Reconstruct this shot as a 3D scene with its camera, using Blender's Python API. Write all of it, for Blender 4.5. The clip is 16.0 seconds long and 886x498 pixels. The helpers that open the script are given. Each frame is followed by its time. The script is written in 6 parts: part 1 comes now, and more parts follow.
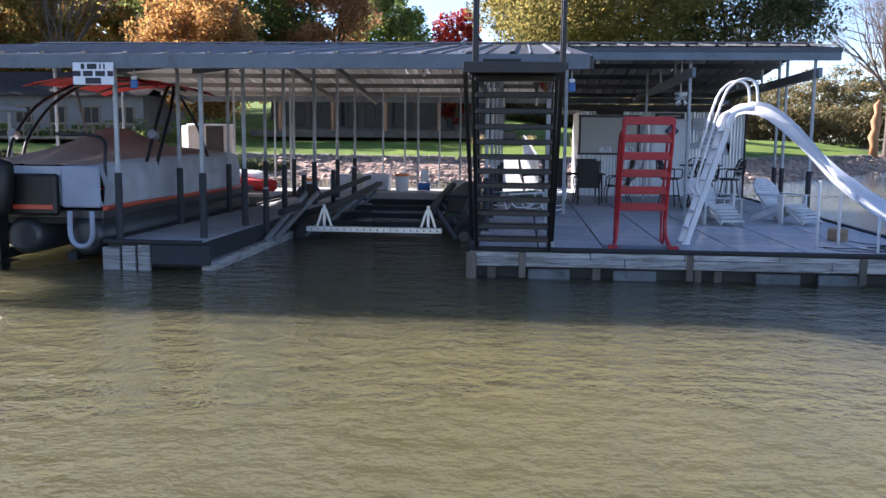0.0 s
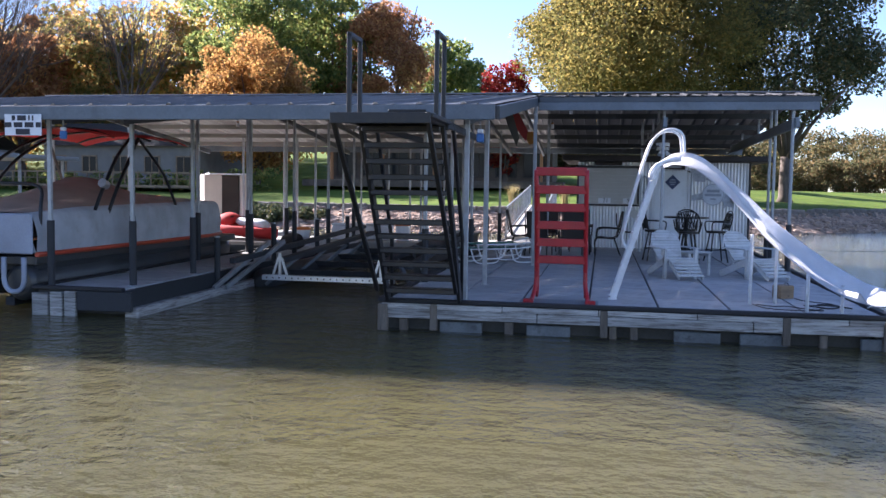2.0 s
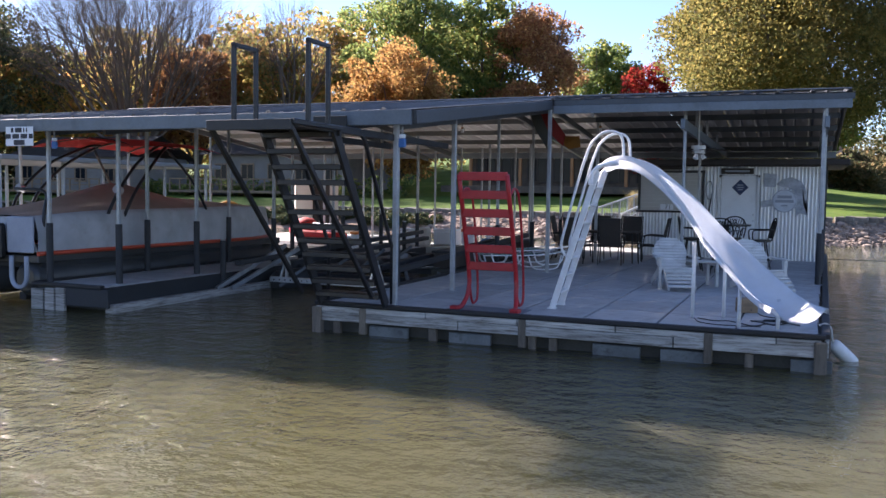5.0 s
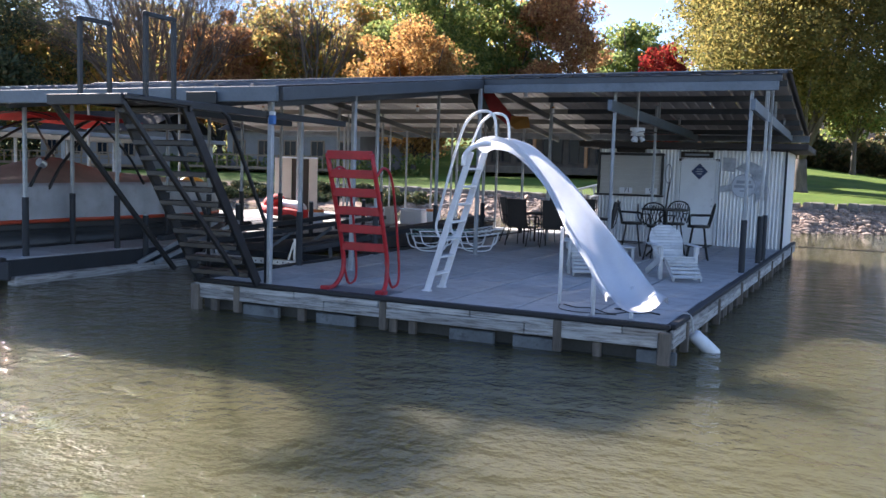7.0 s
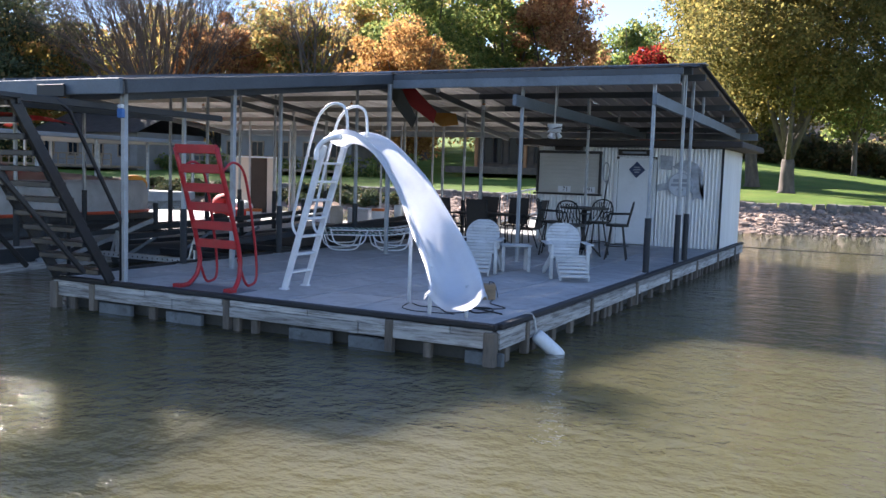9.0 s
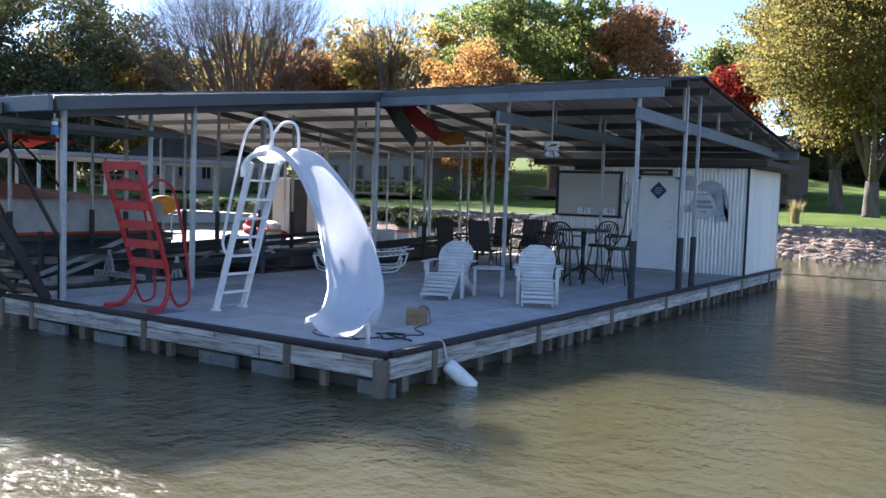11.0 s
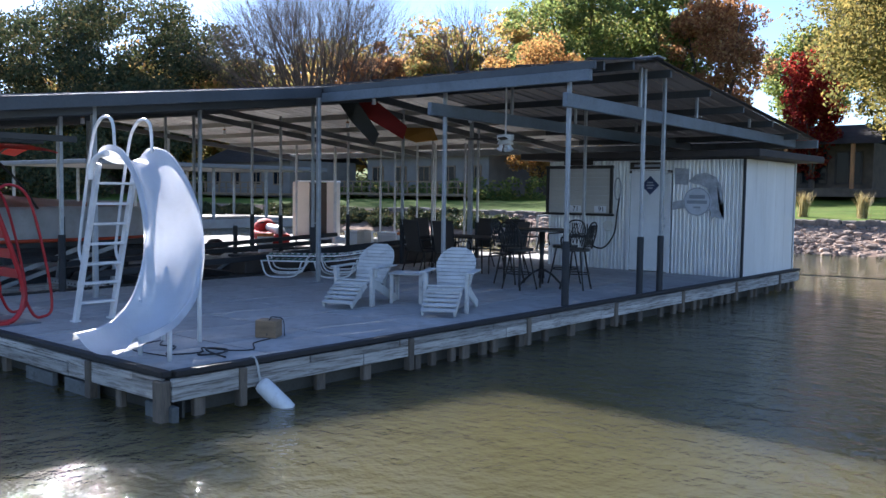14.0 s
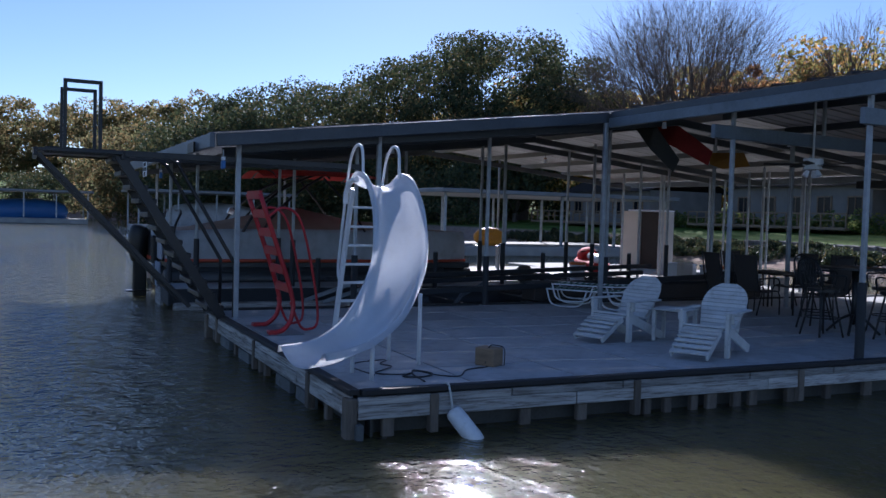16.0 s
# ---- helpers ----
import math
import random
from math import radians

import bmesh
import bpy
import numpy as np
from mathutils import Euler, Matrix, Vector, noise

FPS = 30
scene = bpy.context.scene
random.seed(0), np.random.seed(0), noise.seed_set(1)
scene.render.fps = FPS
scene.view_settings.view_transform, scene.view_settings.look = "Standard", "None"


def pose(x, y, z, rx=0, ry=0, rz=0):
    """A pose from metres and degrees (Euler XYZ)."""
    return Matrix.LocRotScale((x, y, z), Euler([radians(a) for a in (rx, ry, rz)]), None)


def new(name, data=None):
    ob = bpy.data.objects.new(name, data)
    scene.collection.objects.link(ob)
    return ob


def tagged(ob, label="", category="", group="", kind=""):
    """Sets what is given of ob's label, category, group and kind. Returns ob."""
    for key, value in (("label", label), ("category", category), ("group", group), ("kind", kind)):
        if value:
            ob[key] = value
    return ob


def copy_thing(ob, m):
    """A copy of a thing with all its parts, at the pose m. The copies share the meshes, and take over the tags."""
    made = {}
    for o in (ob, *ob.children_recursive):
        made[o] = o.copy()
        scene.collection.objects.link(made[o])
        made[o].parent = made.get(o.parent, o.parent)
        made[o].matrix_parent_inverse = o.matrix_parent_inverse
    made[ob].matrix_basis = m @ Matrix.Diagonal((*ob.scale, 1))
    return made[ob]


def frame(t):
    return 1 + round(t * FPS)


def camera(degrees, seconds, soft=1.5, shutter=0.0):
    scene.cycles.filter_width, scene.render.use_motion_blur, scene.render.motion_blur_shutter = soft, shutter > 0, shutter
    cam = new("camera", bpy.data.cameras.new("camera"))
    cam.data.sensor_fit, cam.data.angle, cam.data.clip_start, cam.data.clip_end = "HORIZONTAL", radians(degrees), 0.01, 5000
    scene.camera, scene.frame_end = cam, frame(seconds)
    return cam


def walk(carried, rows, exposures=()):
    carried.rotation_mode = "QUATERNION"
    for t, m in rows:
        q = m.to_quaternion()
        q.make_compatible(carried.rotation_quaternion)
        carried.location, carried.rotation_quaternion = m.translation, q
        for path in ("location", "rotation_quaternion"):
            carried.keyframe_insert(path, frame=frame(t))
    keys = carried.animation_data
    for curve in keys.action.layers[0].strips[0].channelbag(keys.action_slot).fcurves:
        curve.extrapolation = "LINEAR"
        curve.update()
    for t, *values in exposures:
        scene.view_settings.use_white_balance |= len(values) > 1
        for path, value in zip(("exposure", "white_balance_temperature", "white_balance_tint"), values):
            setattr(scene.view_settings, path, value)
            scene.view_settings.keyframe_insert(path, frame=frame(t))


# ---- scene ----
cam = camera(53.8, 16.0)
# seconds, eye, tilt, lean and heading
ROWS = [
    (0.0, 0.0, 0.0, 1.96, 82.9, -0.55, 5.17),
    (0.5, 0.599, 0.101, 1.976, 83.08, -0.62, 4.67),
    (1.0, 1.173, 0.22, 1.977, 83.86, -0.68, 4.82),
    (1.5, 1.753, 0.356, 1.955, 85.02, -0.71, 6.75),
    (2.0, 2.328, 0.5, 1.999, 86.07, -0.83, 10.39),
    (2.5, 2.902, 0.622, 2.016, 86.4, -0.37, 12.69),
    (3.0, 3.477, 0.763, 2.008, 86.7, 0.01, 14.37),
    (3.5, 4.064, 0.929, 2.027, 87.08, 0.23, 15.98),
    (4.0, 4.63, 1.105, 2.031, 87.07, 0.11, 18.1),
    (6.5, 7.313, 2.33, 2.052, 85.18, -1.88, 25.83),
    (7.0, 7.806, 2.641, 2.089, 84.9, -1.79, 25.3),
    (7.5, 8.268, 2.976, 2.117, 85.05, -1.66, 26.15),
    (8.0, 8.708, 3.299, 2.086, 85.06, -1.81, 26.57),
    (8.5, 9.156, 3.599, 2.061, 84.99, -1.85, 26.47),
    (11.0, 11.146, 5.543, 2.049, 86.35, -1.89, 33.08),
    (11.5, 11.434, 5.966, 2.054, 86.67, -2.06, 35.89),
    (12.0, 11.753, 6.425, 2.05, 86.73, -1.82, 35.85),
    (12.5, 12.054, 6.824, 2.028, 86.87, -1.32, 36.04),
    (13.0, 12.347, 7.235, 2.042, 86.61, -0.65, 36.94),
    (13.5, 12.594, 7.689, 2.07, 86.41, -0.67, 38.13),
    (14.0, 12.798, 8.132, 2.073, 86.29, -0.73, 39.76),
    (14.5, 12.992, 8.552, 2.068, 86.24, -0.81, 43.55),
    (15.0, 13.154, 8.952, 2.07, 86.64, -0.96, 51.43),
    (15.5, 13.224, 9.322, 2.002, 87.38, -1.1, 58.0),
    (16.0, 13.468, 9.717, 2.071, 87.74, -1.66, 64.21),
]
# seconds, stops, kelvin, tint
EXPOSURES = [(0.0, 2.14, 6000, 23), (1.5, 2.12, 5950, 24), (3.5, 1.92, 6200, 24), (6.4, 1.98, 6200, 21), (7.0, 2.18, 6200, 20), (8.5, 2.2, 6200, 19), (11.0, 2.08, 6000, 17), (11.6, 1.84, 5950, 17), (13.0, 1.70, 5850, 17), (14.5, 1.88, 5850, 17), (15.2, 1.28, 5800, 18), (15.5, 1.2, 5650, 19), (16.0, 0.75, 5350, 20)]
walk(cam, [(t, pose(x, y, z, tilt, lean, heading)) for t, x, y, z, tilt, lean, heading in ROWS], EXPOSURES)

# ---------------- light ----------------
SUN_AZ, SUN_EL = -63.0, 28.0
world = bpy.data.worlds.new("world")
scene.world = world
world.use_nodes = True
wn = world.node_tree
sky = wn.nodes.new("ShaderNodeTexSky")
sky.sky_type = "NISHITA"
sky.sun_disc = False
sky.sun_elevation = radians(SUN_EL)
sky.sun_rotation = radians(SUN_AZ)
sky.air_density, sky.dust_density, sky.ozone_density = 0.8, 0.1, 2.0
wn.links.new(sky.outputs[0], wn.nodes["Background"].inputs[0])
wn.nodes["Background"].inputs[1].default_value = 0.068
to_sun = Vector((math.sin(radians(SUN_AZ)) * math.cos(radians(SUN_EL)), math.cos(radians(SUN_AZ)) * math.cos(radians(SUN_EL)), math.sin(radians(SUN_EL))))
sun_data = bpy.data.lights.new("sun", "SUN")
sun_data.energy, sun_data.angle, sun_data.color = 5.0, radians(0.55), (1.0, 0.93, 0.82)
sun = new("sun", sun_data)
sun.rotation_mode = "QUATERNION"
sun.rotation_quaternion = to_sun.to_track_quat("Z", "Y")

# ---------------- materials ----------------
def base_mat(name):
    m = bpy.data.materials.new(name)
    m.use_nodes = True
    return m, m.node_tree, m.node_tree.nodes["Principled BSDF"]


def coords(nt, scale=(1, 1, 1)):
    tc = nt.nodes.new("ShaderNodeTexCoord")
    mp = nt.nodes.new("ShaderNodeMapping")
    mp.inputs["Scale"].default_value = scale
    nt.links.new(tc.outputs["Object"], mp.inputs[0])
    return mp.outputs[0]


def noise_tex(nt, vec, scale, detail=4.0, rough=0.55):
    n = nt.nodes.new("ShaderNodeTexNoise")
    n.inputs["Scale"].default_value, n.inputs["Detail"].default_value, n.inputs["Roughness"].default_value = scale, detail, rough
    nt.links.new(vec, n.inputs["Vector"])
    return n.outputs["Fac"]


def ramp(nt, fac, stops):
    r = nt.nodes.new("ShaderNodeValToRGB")
    el = r.color_ramp.elements
    while len(el) < len(stops):
        el.new(0.5)
    for e, (p, c) in zip(el, stops):
        e.position, e.color = p, (*c, 1)
    nt.links.new(fac, r.inputs[0])
    return r.outputs[0]


def mix(nt, a, b, fac, mode="MIX"):
    x = nt.nodes.new("ShaderNodeMix")
    x.data_type, x.blend_type = "RGBA", mode
    for sock, v in ((x.inputs[0], fac), (x.inputs[6], a), (x.inputs[7], b)):
        if isinstance(v, (int, float)):
            sock.default_value = v
        elif isinstance(v, tuple):
            sock.default_value = (*v, 1)
        else:
            nt.links.new(v, sock)
    return x.outputs[2]


def bump(nt, height, strength, dist, bsdf):
    b = nt.nodes.new("ShaderNodeBump")
    b.inputs["Strength"].default_value, b.inputs["Distance"].default_value = strength, dist
    nt.links.new(height, b.inputs["Height"])
    nt.links.new(b.outputs[0], bsdf.inputs["Normal"])


def surface(name, col, rough=0.6, metal=0.0, big=1.2, fine=30.0, var=0.25, dirt=None, dirt_amt=0.4, dirt_at=(0.52, 0.72), rel=0.15, dist=0.004, stretch=(1, 1, 1), per=0.0, island=0.0):
    """Colour with blotches at one scale, grain at another, dirt patches and relief; per varies it from piece to piece."""
    m, nt, b = base_mat(name)
    v = coords(nt, stretch)
    n1, n2 = noise_tex(nt, v, big, 5), noise_tex(nt, v, fine, 3)
    lo, hi = tuple(c * (1 - var) for c in col), tuple(min(1, c * (1 + var)) for c in col)
    c1 = ramp(nt, n1, [(0.3, lo), (0.7, hi)])
    c2 = ramp(nt, n2, [(0.3, (1 - var * 0.6,) * 3), (0.7, (1, 1, 1))])
    c = mix(nt, c1, c2, 1.0, "MULTIPLY")
    if dirt:
        d = ramp(nt, noise_tex(nt, v, big * 2.7, 8, 0.7), [(dirt_at[0], (0, 0, 0)), (dirt_at[1], (1, 1, 1))])
        f = nt.nodes.new("ShaderNodeMath")
        f.operation = "MULTIPLY"
        f.inputs[1].default_value = dirt_amt
        nt.links.new(d, f.inputs[0])
        c = mix(nt, c, dirt, f.outputs[0])
    for amount, node, out in ((per, "ShaderNodeObjectInfo", "Random"), (island, "ShaderNodeNewGeometry", "Random Per Island")):
        if amount:
            i = nt.nodes.new(node)
            c = mix(nt, c, ramp(nt, i.outputs[out], [(0.0, (1 - amount,) * 3), (1.0, (1, 1, 1))]), 1.0, "MULTIPLY")
    nt.links.new(c, b.inputs["Base Color"])
    rr = nt.nodes.new("ShaderNodeMapRange")
    rr.inputs[3].default_value, rr.inputs[4].default_value = max(0.02, rough - 0.12), min(1, rough + 0.12)
    nt.links.new(n1, rr.inputs[0])
    nt.links.new(rr.outputs[0], b.inputs["Roughness"])
    b.inputs["Metallic"].default_value = metal
    if rel:
        bump(nt, n2, rel, dist, b)
    return m


def leaf_mat(name, stops, trans=0.72):
    m, nt, b = base_mat(name)
    g = nt.nodes.new("ShaderNodeNewGeometry")
    c = ramp(nt, g.outputs["Random Per Island"], stops)
    nt.links.new(c, b.inputs["Base Color"])
    b.inputs["Roughness"].default_value = 0.7
    b.inputs["Specular IOR Level"].default_value = 0.25
    t = nt.nodes.new("ShaderNodeBsdfTranslucent")
    nt.links.new(c, t.inputs[0])
    x = nt.nodes.new("ShaderNodeMixShader")
    x.inputs[0].default_value = trans
    nt.links.new(b.outputs[0], x.inputs[1])
    nt.links.new(t.outputs[0], x.inputs[2])
    nt.links.new(x.outputs[0], nt.nodes["Material Output"].inputs[0])
    return m


def water_mat():
    m, nt, b = base_mat("lake_water")
    v = coords(nt)
    n = noise_tex(nt, v, 0.12, 3)
    c = ramp(nt, n, [(0.3, (0.082, 0.077, 0.036)), (0.7, (0.112, 0.102, 0.048))])
    nt.links.new(c, b.inputs["Base Color"])
    b.inputs["Roughness"].default_value = 0.03
    b.inputs["IOR"].default_value = 1.333
    b.inputs["Subsurface Weight"].default_value = 1.0
    b.inputs["Subsurface Radius"].default_value = (1.0, 1.0, 0.7)
    b.inputs["Subsurface Scale"].default_value = 9.0
    # long swell, crossing ripples and fine chop; calmer in the lee of the dock
    w1 = noise_tex(nt, coords(nt, (1.0, 1.7, 1.0)), 1.5, 2.5, 0.5)
    w2 = noise_tex(nt, coords(nt, (1.3, 1.0, 1.0)), 4.6, 3.0, 0.55)
    w3 = noise_tex(nt, coords(nt, (1.0, 1.35, 1.0)), 15.0, 2.0, 0.5)

    def add(a, k, c):
        n = nt.nodes.new("ShaderNodeMath")
        n.operation = "MULTIPLY_ADD"
        n.inputs[1].default_value = k
        nt.links.new(a, n.inputs[0])
        nt.links.new(c, n.inputs[2])
        return n.outputs[0]
    h = add(w3, 0.20, add(w2, 0.72, w1))
    sep = nt.nodes.new("ShaderNodeSeparateXYZ")
    nt.links.new(v, sep.inputs[0])
    lee = nt.nodes.new("ShaderNodeMapRange")
    lee.interpolation_type = "SMOOTHSTEP"
    lee.inputs[1].default_value, lee.inputs[2].default_value = 1.5, 8.0
    lee.inputs[3].default_value, lee.inputs[4].default_value = 1.0, 0.40
    nt.links.new(sep.outputs[0], lee.inputs[0])
    bp = nt.nodes.new("ShaderNodeBump")
    bp.inputs["Distance"].default_value = 0.115
    nt.links.new(lee.outputs[0], bp.inputs["Strength"])
    nt.links.new(h, bp.inputs["Height"])
    nt.links.new(bp.outputs[0], b.inputs["Normal"])
    return m


M_WATER = water_mat()
M_DECK = surface("pale_concrete_board", (0.43, 0.43, 0.43), 0.8, big=1.6, fine=45, var=0.14, dirt=(0.22, 0.21, 0.19), dirt_amt=0.6, dirt_at=(0.48, 0.70), per=0.2)
M_GAP = surface("dark_joint", (0.05, 0.05, 0.048), 0.9, rel=0)
M_TRIM = surface("black_rubber_trim", (0.022, 0.021, 0.022), 0.7, var=0.3)
M_TIMBER = surface("weathered_timber", (0.54, 0.52, 0.49), 0.85, big=1.8, fine=26, var=0.32, dirt=(0.11, 0.085, 0.068), dirt_amt=0.85, dirt_at=(0.47, 0.64), stretch=(0.6, 0.6, 9.0), per=0.45, rel=0.5, dist=0.004)
M_STUD = surface("brown_wet_timber", (0.20, 0.165, 0.13), 0.85, big=3, fine=26, var=0.35, dirt=(0.07, 0.055, 0.045), dirt_amt=0.6, stretch=(4, 4, 0.6), per=0.5, rel=0.5)
# grimy floats, and the board that darkens the gap under the planks
M_FLOAT = surface("grimy_float_and_gap_shade", (0.075, 0.072, 0.062), 0.8, var=0.4)
M_FOAM = surface("pale_grimy_float", (0.17, 0.18, 0.18), 0.8, big=2.5, var=0.3, dirt=(0.05, 0.05, 0.04), dirt_amt=0.8, per=0.3)
M_GALV = surface("galvanized_steel", (0.40, 0.42, 0.44), 0.45, 0.35, big=5, fine=60, var=0.22, per=0.2)
M_FASCIA = surface("blue_grey_painted_steel", (0.15, 0.175, 0.20), 0.5, 0.1, big=1.0, var=0.25, dirt=(0.06, 0.065, 0.07), dirt_amt=0.5)
M_DKSTEEL = surface("dark_roof_steel", (0.075, 0.083, 0.092), 0.5, 0.2, big=1.0, var=0.25)
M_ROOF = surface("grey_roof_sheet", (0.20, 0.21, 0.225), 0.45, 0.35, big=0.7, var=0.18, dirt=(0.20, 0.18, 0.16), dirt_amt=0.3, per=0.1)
# underside tone carries the light bounced off the water over the slips
M_SOFFITLIT = surface("bounce_lit_roof_underside", (0.32, 0.31, 0.29), 0.6, 0.0, big=0.8, var=0.2, per=0.25)
# darker copy of the roof sheet, with the deck end's shade in its colour
M_ROOFSHADE = surface("shaded_roof_sheet", (0.085, 0.09, 0.095), 0.6, 0.1, big=0.7, var=0.25, dirt=(0.14, 0.12, 0.10), dirt_amt=0.3, per=0.25)
# kite colours darkened for the dim light under the roof
M_KITE = surface("dimmed_red_cloth", (0.26, 0.02, 0.018), 0.9, var=0.25)
M_KITETAIL = surface("dimmed_orange_cloth", (0.32, 0.14, 0.02), 0.9, var=0.25)
M_BLACK = surface("black_painted_steel", (0.016, 0.016, 0.018), 0.42, 0.1, big=4, var=0.35, dirt=(0.06, 0.045, 0.035), dirt_amt=0.25)
M_RED = surface("red_painted_steel", (0.42, 0.016, 0.022), 0.42, big=4, var=0.2, dirt=(0.22, 0.03, 0.025), dirt_amt=0.3)
M_WHITE = surface("white_gelcoat", (0.90, 0.91, 0.93), 0.22, big=1.5, var=0.05, dirt=(0.72, 0.72, 0.71), dirt_amt=0.3, rel=0.02)
def let_through(m, amount):
    """Thin fibreglass that glows a little when lit from behind."""
    nt = m.node_tree
    b = nt.nodes["Principled BSDF"]
    t = nt.nodes.new("ShaderNodeBsdfTranslucent")
    t.inputs[0].default_value = (0.80, 0.84, 0.90, 1)
    x = nt.nodes.new("ShaderNodeMixShader")
    x.inputs[0].default_value = amount
    nt.links.new(b.outputs[0], x.inputs[1])
    nt.links.new(t.outputs[0], x.inputs[2])
    nt.links.new(x.outputs[0], nt.nodes["Material Output"].inputs[0])


let_through(M_WHITE, 0.08)
M_WHITEM = surface("white_coated_tube", (0.72, 0.73, 0.74), 0.35, big=6, var=0.1, dirt=(0.4, 0.36, 0.3), dirt_amt=0.3)
M_CHAIRW = surface("weathered_white_paint", (0.62, 0.62, 0.60), 0.75, big=3, fine=40, var=0.14, dirt=(0.30, 0.28, 0.25), dirt_amt=0.65, stretch=(1, 1, 1), per=0.15)
M_SLEEVE = surface("dark_pile_sleeve", (0.028, 0.030, 0.034), 0.7, var=0.3)
M_CORR = surface("corrugated_galvanized_sheet", (0.66, 0.68, 0.71), 0.36, 0.45, big=2, var=0.08)
M_PANELW = surface("white_siding_panel", (0.72, 0.72, 0.70), 0.6, big=1.5, var=0.08, dirt=(0.5, 0.47, 0.42), dirt_amt=0.35, stretch=(1, 1, 0.2), per=0.06)
M_DOOR = surface("white_door_paint", (0.74, 0.76, 0.78), 0.5, big=2, var=0.06, dirt=(0.55, 0.55, 0.53), dirt_amt=0.3)
M_BOARD = surface("cream_shutter", (0.50, 0.49, 0.46), 0.55, big=2, var=0.06)
M_DARKROOF = surface("dark_shed_roof", (0.055, 0.045, 0.040), 0.8, var=0.3)
M_CAST = surface("black_cast_metal", (0.018, 0.018, 0.018), 0.45, 0.3, var=0.3)
M_SLING = surface("dark_brown_sling", (0.045, 0.036, 0.030), 0.8, var=0.3)
M_WOOD = surface("worn_brown_wood", (0.26, 0.18, 0.11), 0.75, big=3, var=0.3, stretch=(1, 1, 4))
M_GREEN = surface("green_strap", (0.03, 0.20, 0.15), 0.6, var=0.15)
M_COVER = surface("grey_boat_cover", (0.46, 0.475, 0.50), 0.85, big=1.5, fine=120, var=0.2, dirt=(0.22, 0.16, 0.11), dirt_amt=0.3, rel=0.3)
M_COVERTOP = surface("sun_faded_cover_top", (0.34, 0.24, 0.19), 0.85, big=1.5, fine=120, var=0.2)
M_FLAP = surface("blue_grey_vinyl", (0.30, 0.33, 0.40), 0.6, big=2, var=0.15)
M_HULL = surface("grey_hull", (0.05, 0.053, 0.056), 0.4, 0.2, big=1.5, var=0.15)
M_STRIPE = surface("red_hull_stripe", (0.50, 0.07, 0.03), 0.35, var=0.12)
M_ALU = surface("brushed_aluminium", (0.55, 0.57, 0.60), 0.35, 0.85, big=3, var=0.2)
M_CANVAS = surface("red_canvas", (0.60, 0.03, 0.025), 0.8, var=0.12)
M_BLUE = surface("blue_plastic", (0.05, 0.16, 0.42), 0.45, var=0.1)
M_ORANGE = surface("orange_plastic", (0.75, 0.19, 0.03), 0.5, var=0.1)
M_YELLOW = surface("amber_plastic", (0.70, 0.33, 0.04), 0.5, var=0.1)
M_SIGN = surface("white_sign_sheet", (0.74, 0.76, 0.80), 0.4, var=0.04)
M_INK = surface("dark_ink", (0.03, 0.03, 0.04), 0.6, rel=0)
M_NAVY = surface("navy_sign_paint", (0.03, 0.05, 0.12), 0.5, var=0.15)
M_GREYPAINT = surface("grey_sign_paint", (0.30, 0.33, 0.38), 0.5, var=0.2)
M_SIGNGREY = surface("grey_sheet_sign", (0.42, 0.45, 0.50), 0.5, big=6, var=0.3, dirt=(0.25, 0.28, 0.33), dirt_amt=0.6)
M_DISC = surface("pale_grey_sign_disc", (0.56, 0.60, 0.66), 0.5, big=6, var=0.12)
M_BEIGE = surface("beige_cabinet_paint", (0.55, 0.50, 0.44), 0.6, var=0.1)
M_CORD = surface("black_cord", (0.02, 0.02, 0.02), 0.6, rel=0)
M_BARK = surface("tree_bark", (0.12, 0.095, 0.075), 0.95, big=4, fine=18, var=0.4, stretch=(1, 1, 0.3), rel=0.6, dist=0.02)
M_TWIG = surface("bare_twigs", (0.17, 0.13, 0.10), 0.95, rel=0)
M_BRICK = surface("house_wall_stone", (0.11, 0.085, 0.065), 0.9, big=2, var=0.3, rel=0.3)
M_SHINGLE = surface("house_shingles", (0.10, 0.085, 0.075), 0.9, big=2, var=0.3)
M_GLASS = surface("dark_window_glass", (0.015, 0.018, 0.022), 0.06, rel=0, var=0.2)
M_GLASS.node_tree.nodes["Principled BSDF"].inputs["Specular IOR Level"].default_value = 0.12
M_CEDAR = surface("cedar_trim", (0.36, 0.17, 0.07), 0.7, var=0.2)
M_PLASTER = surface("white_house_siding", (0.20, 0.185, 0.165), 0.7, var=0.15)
M_CONC = surface("lit_concrete", (0.40, 0.385, 0.355), 0.9, var=0.15)


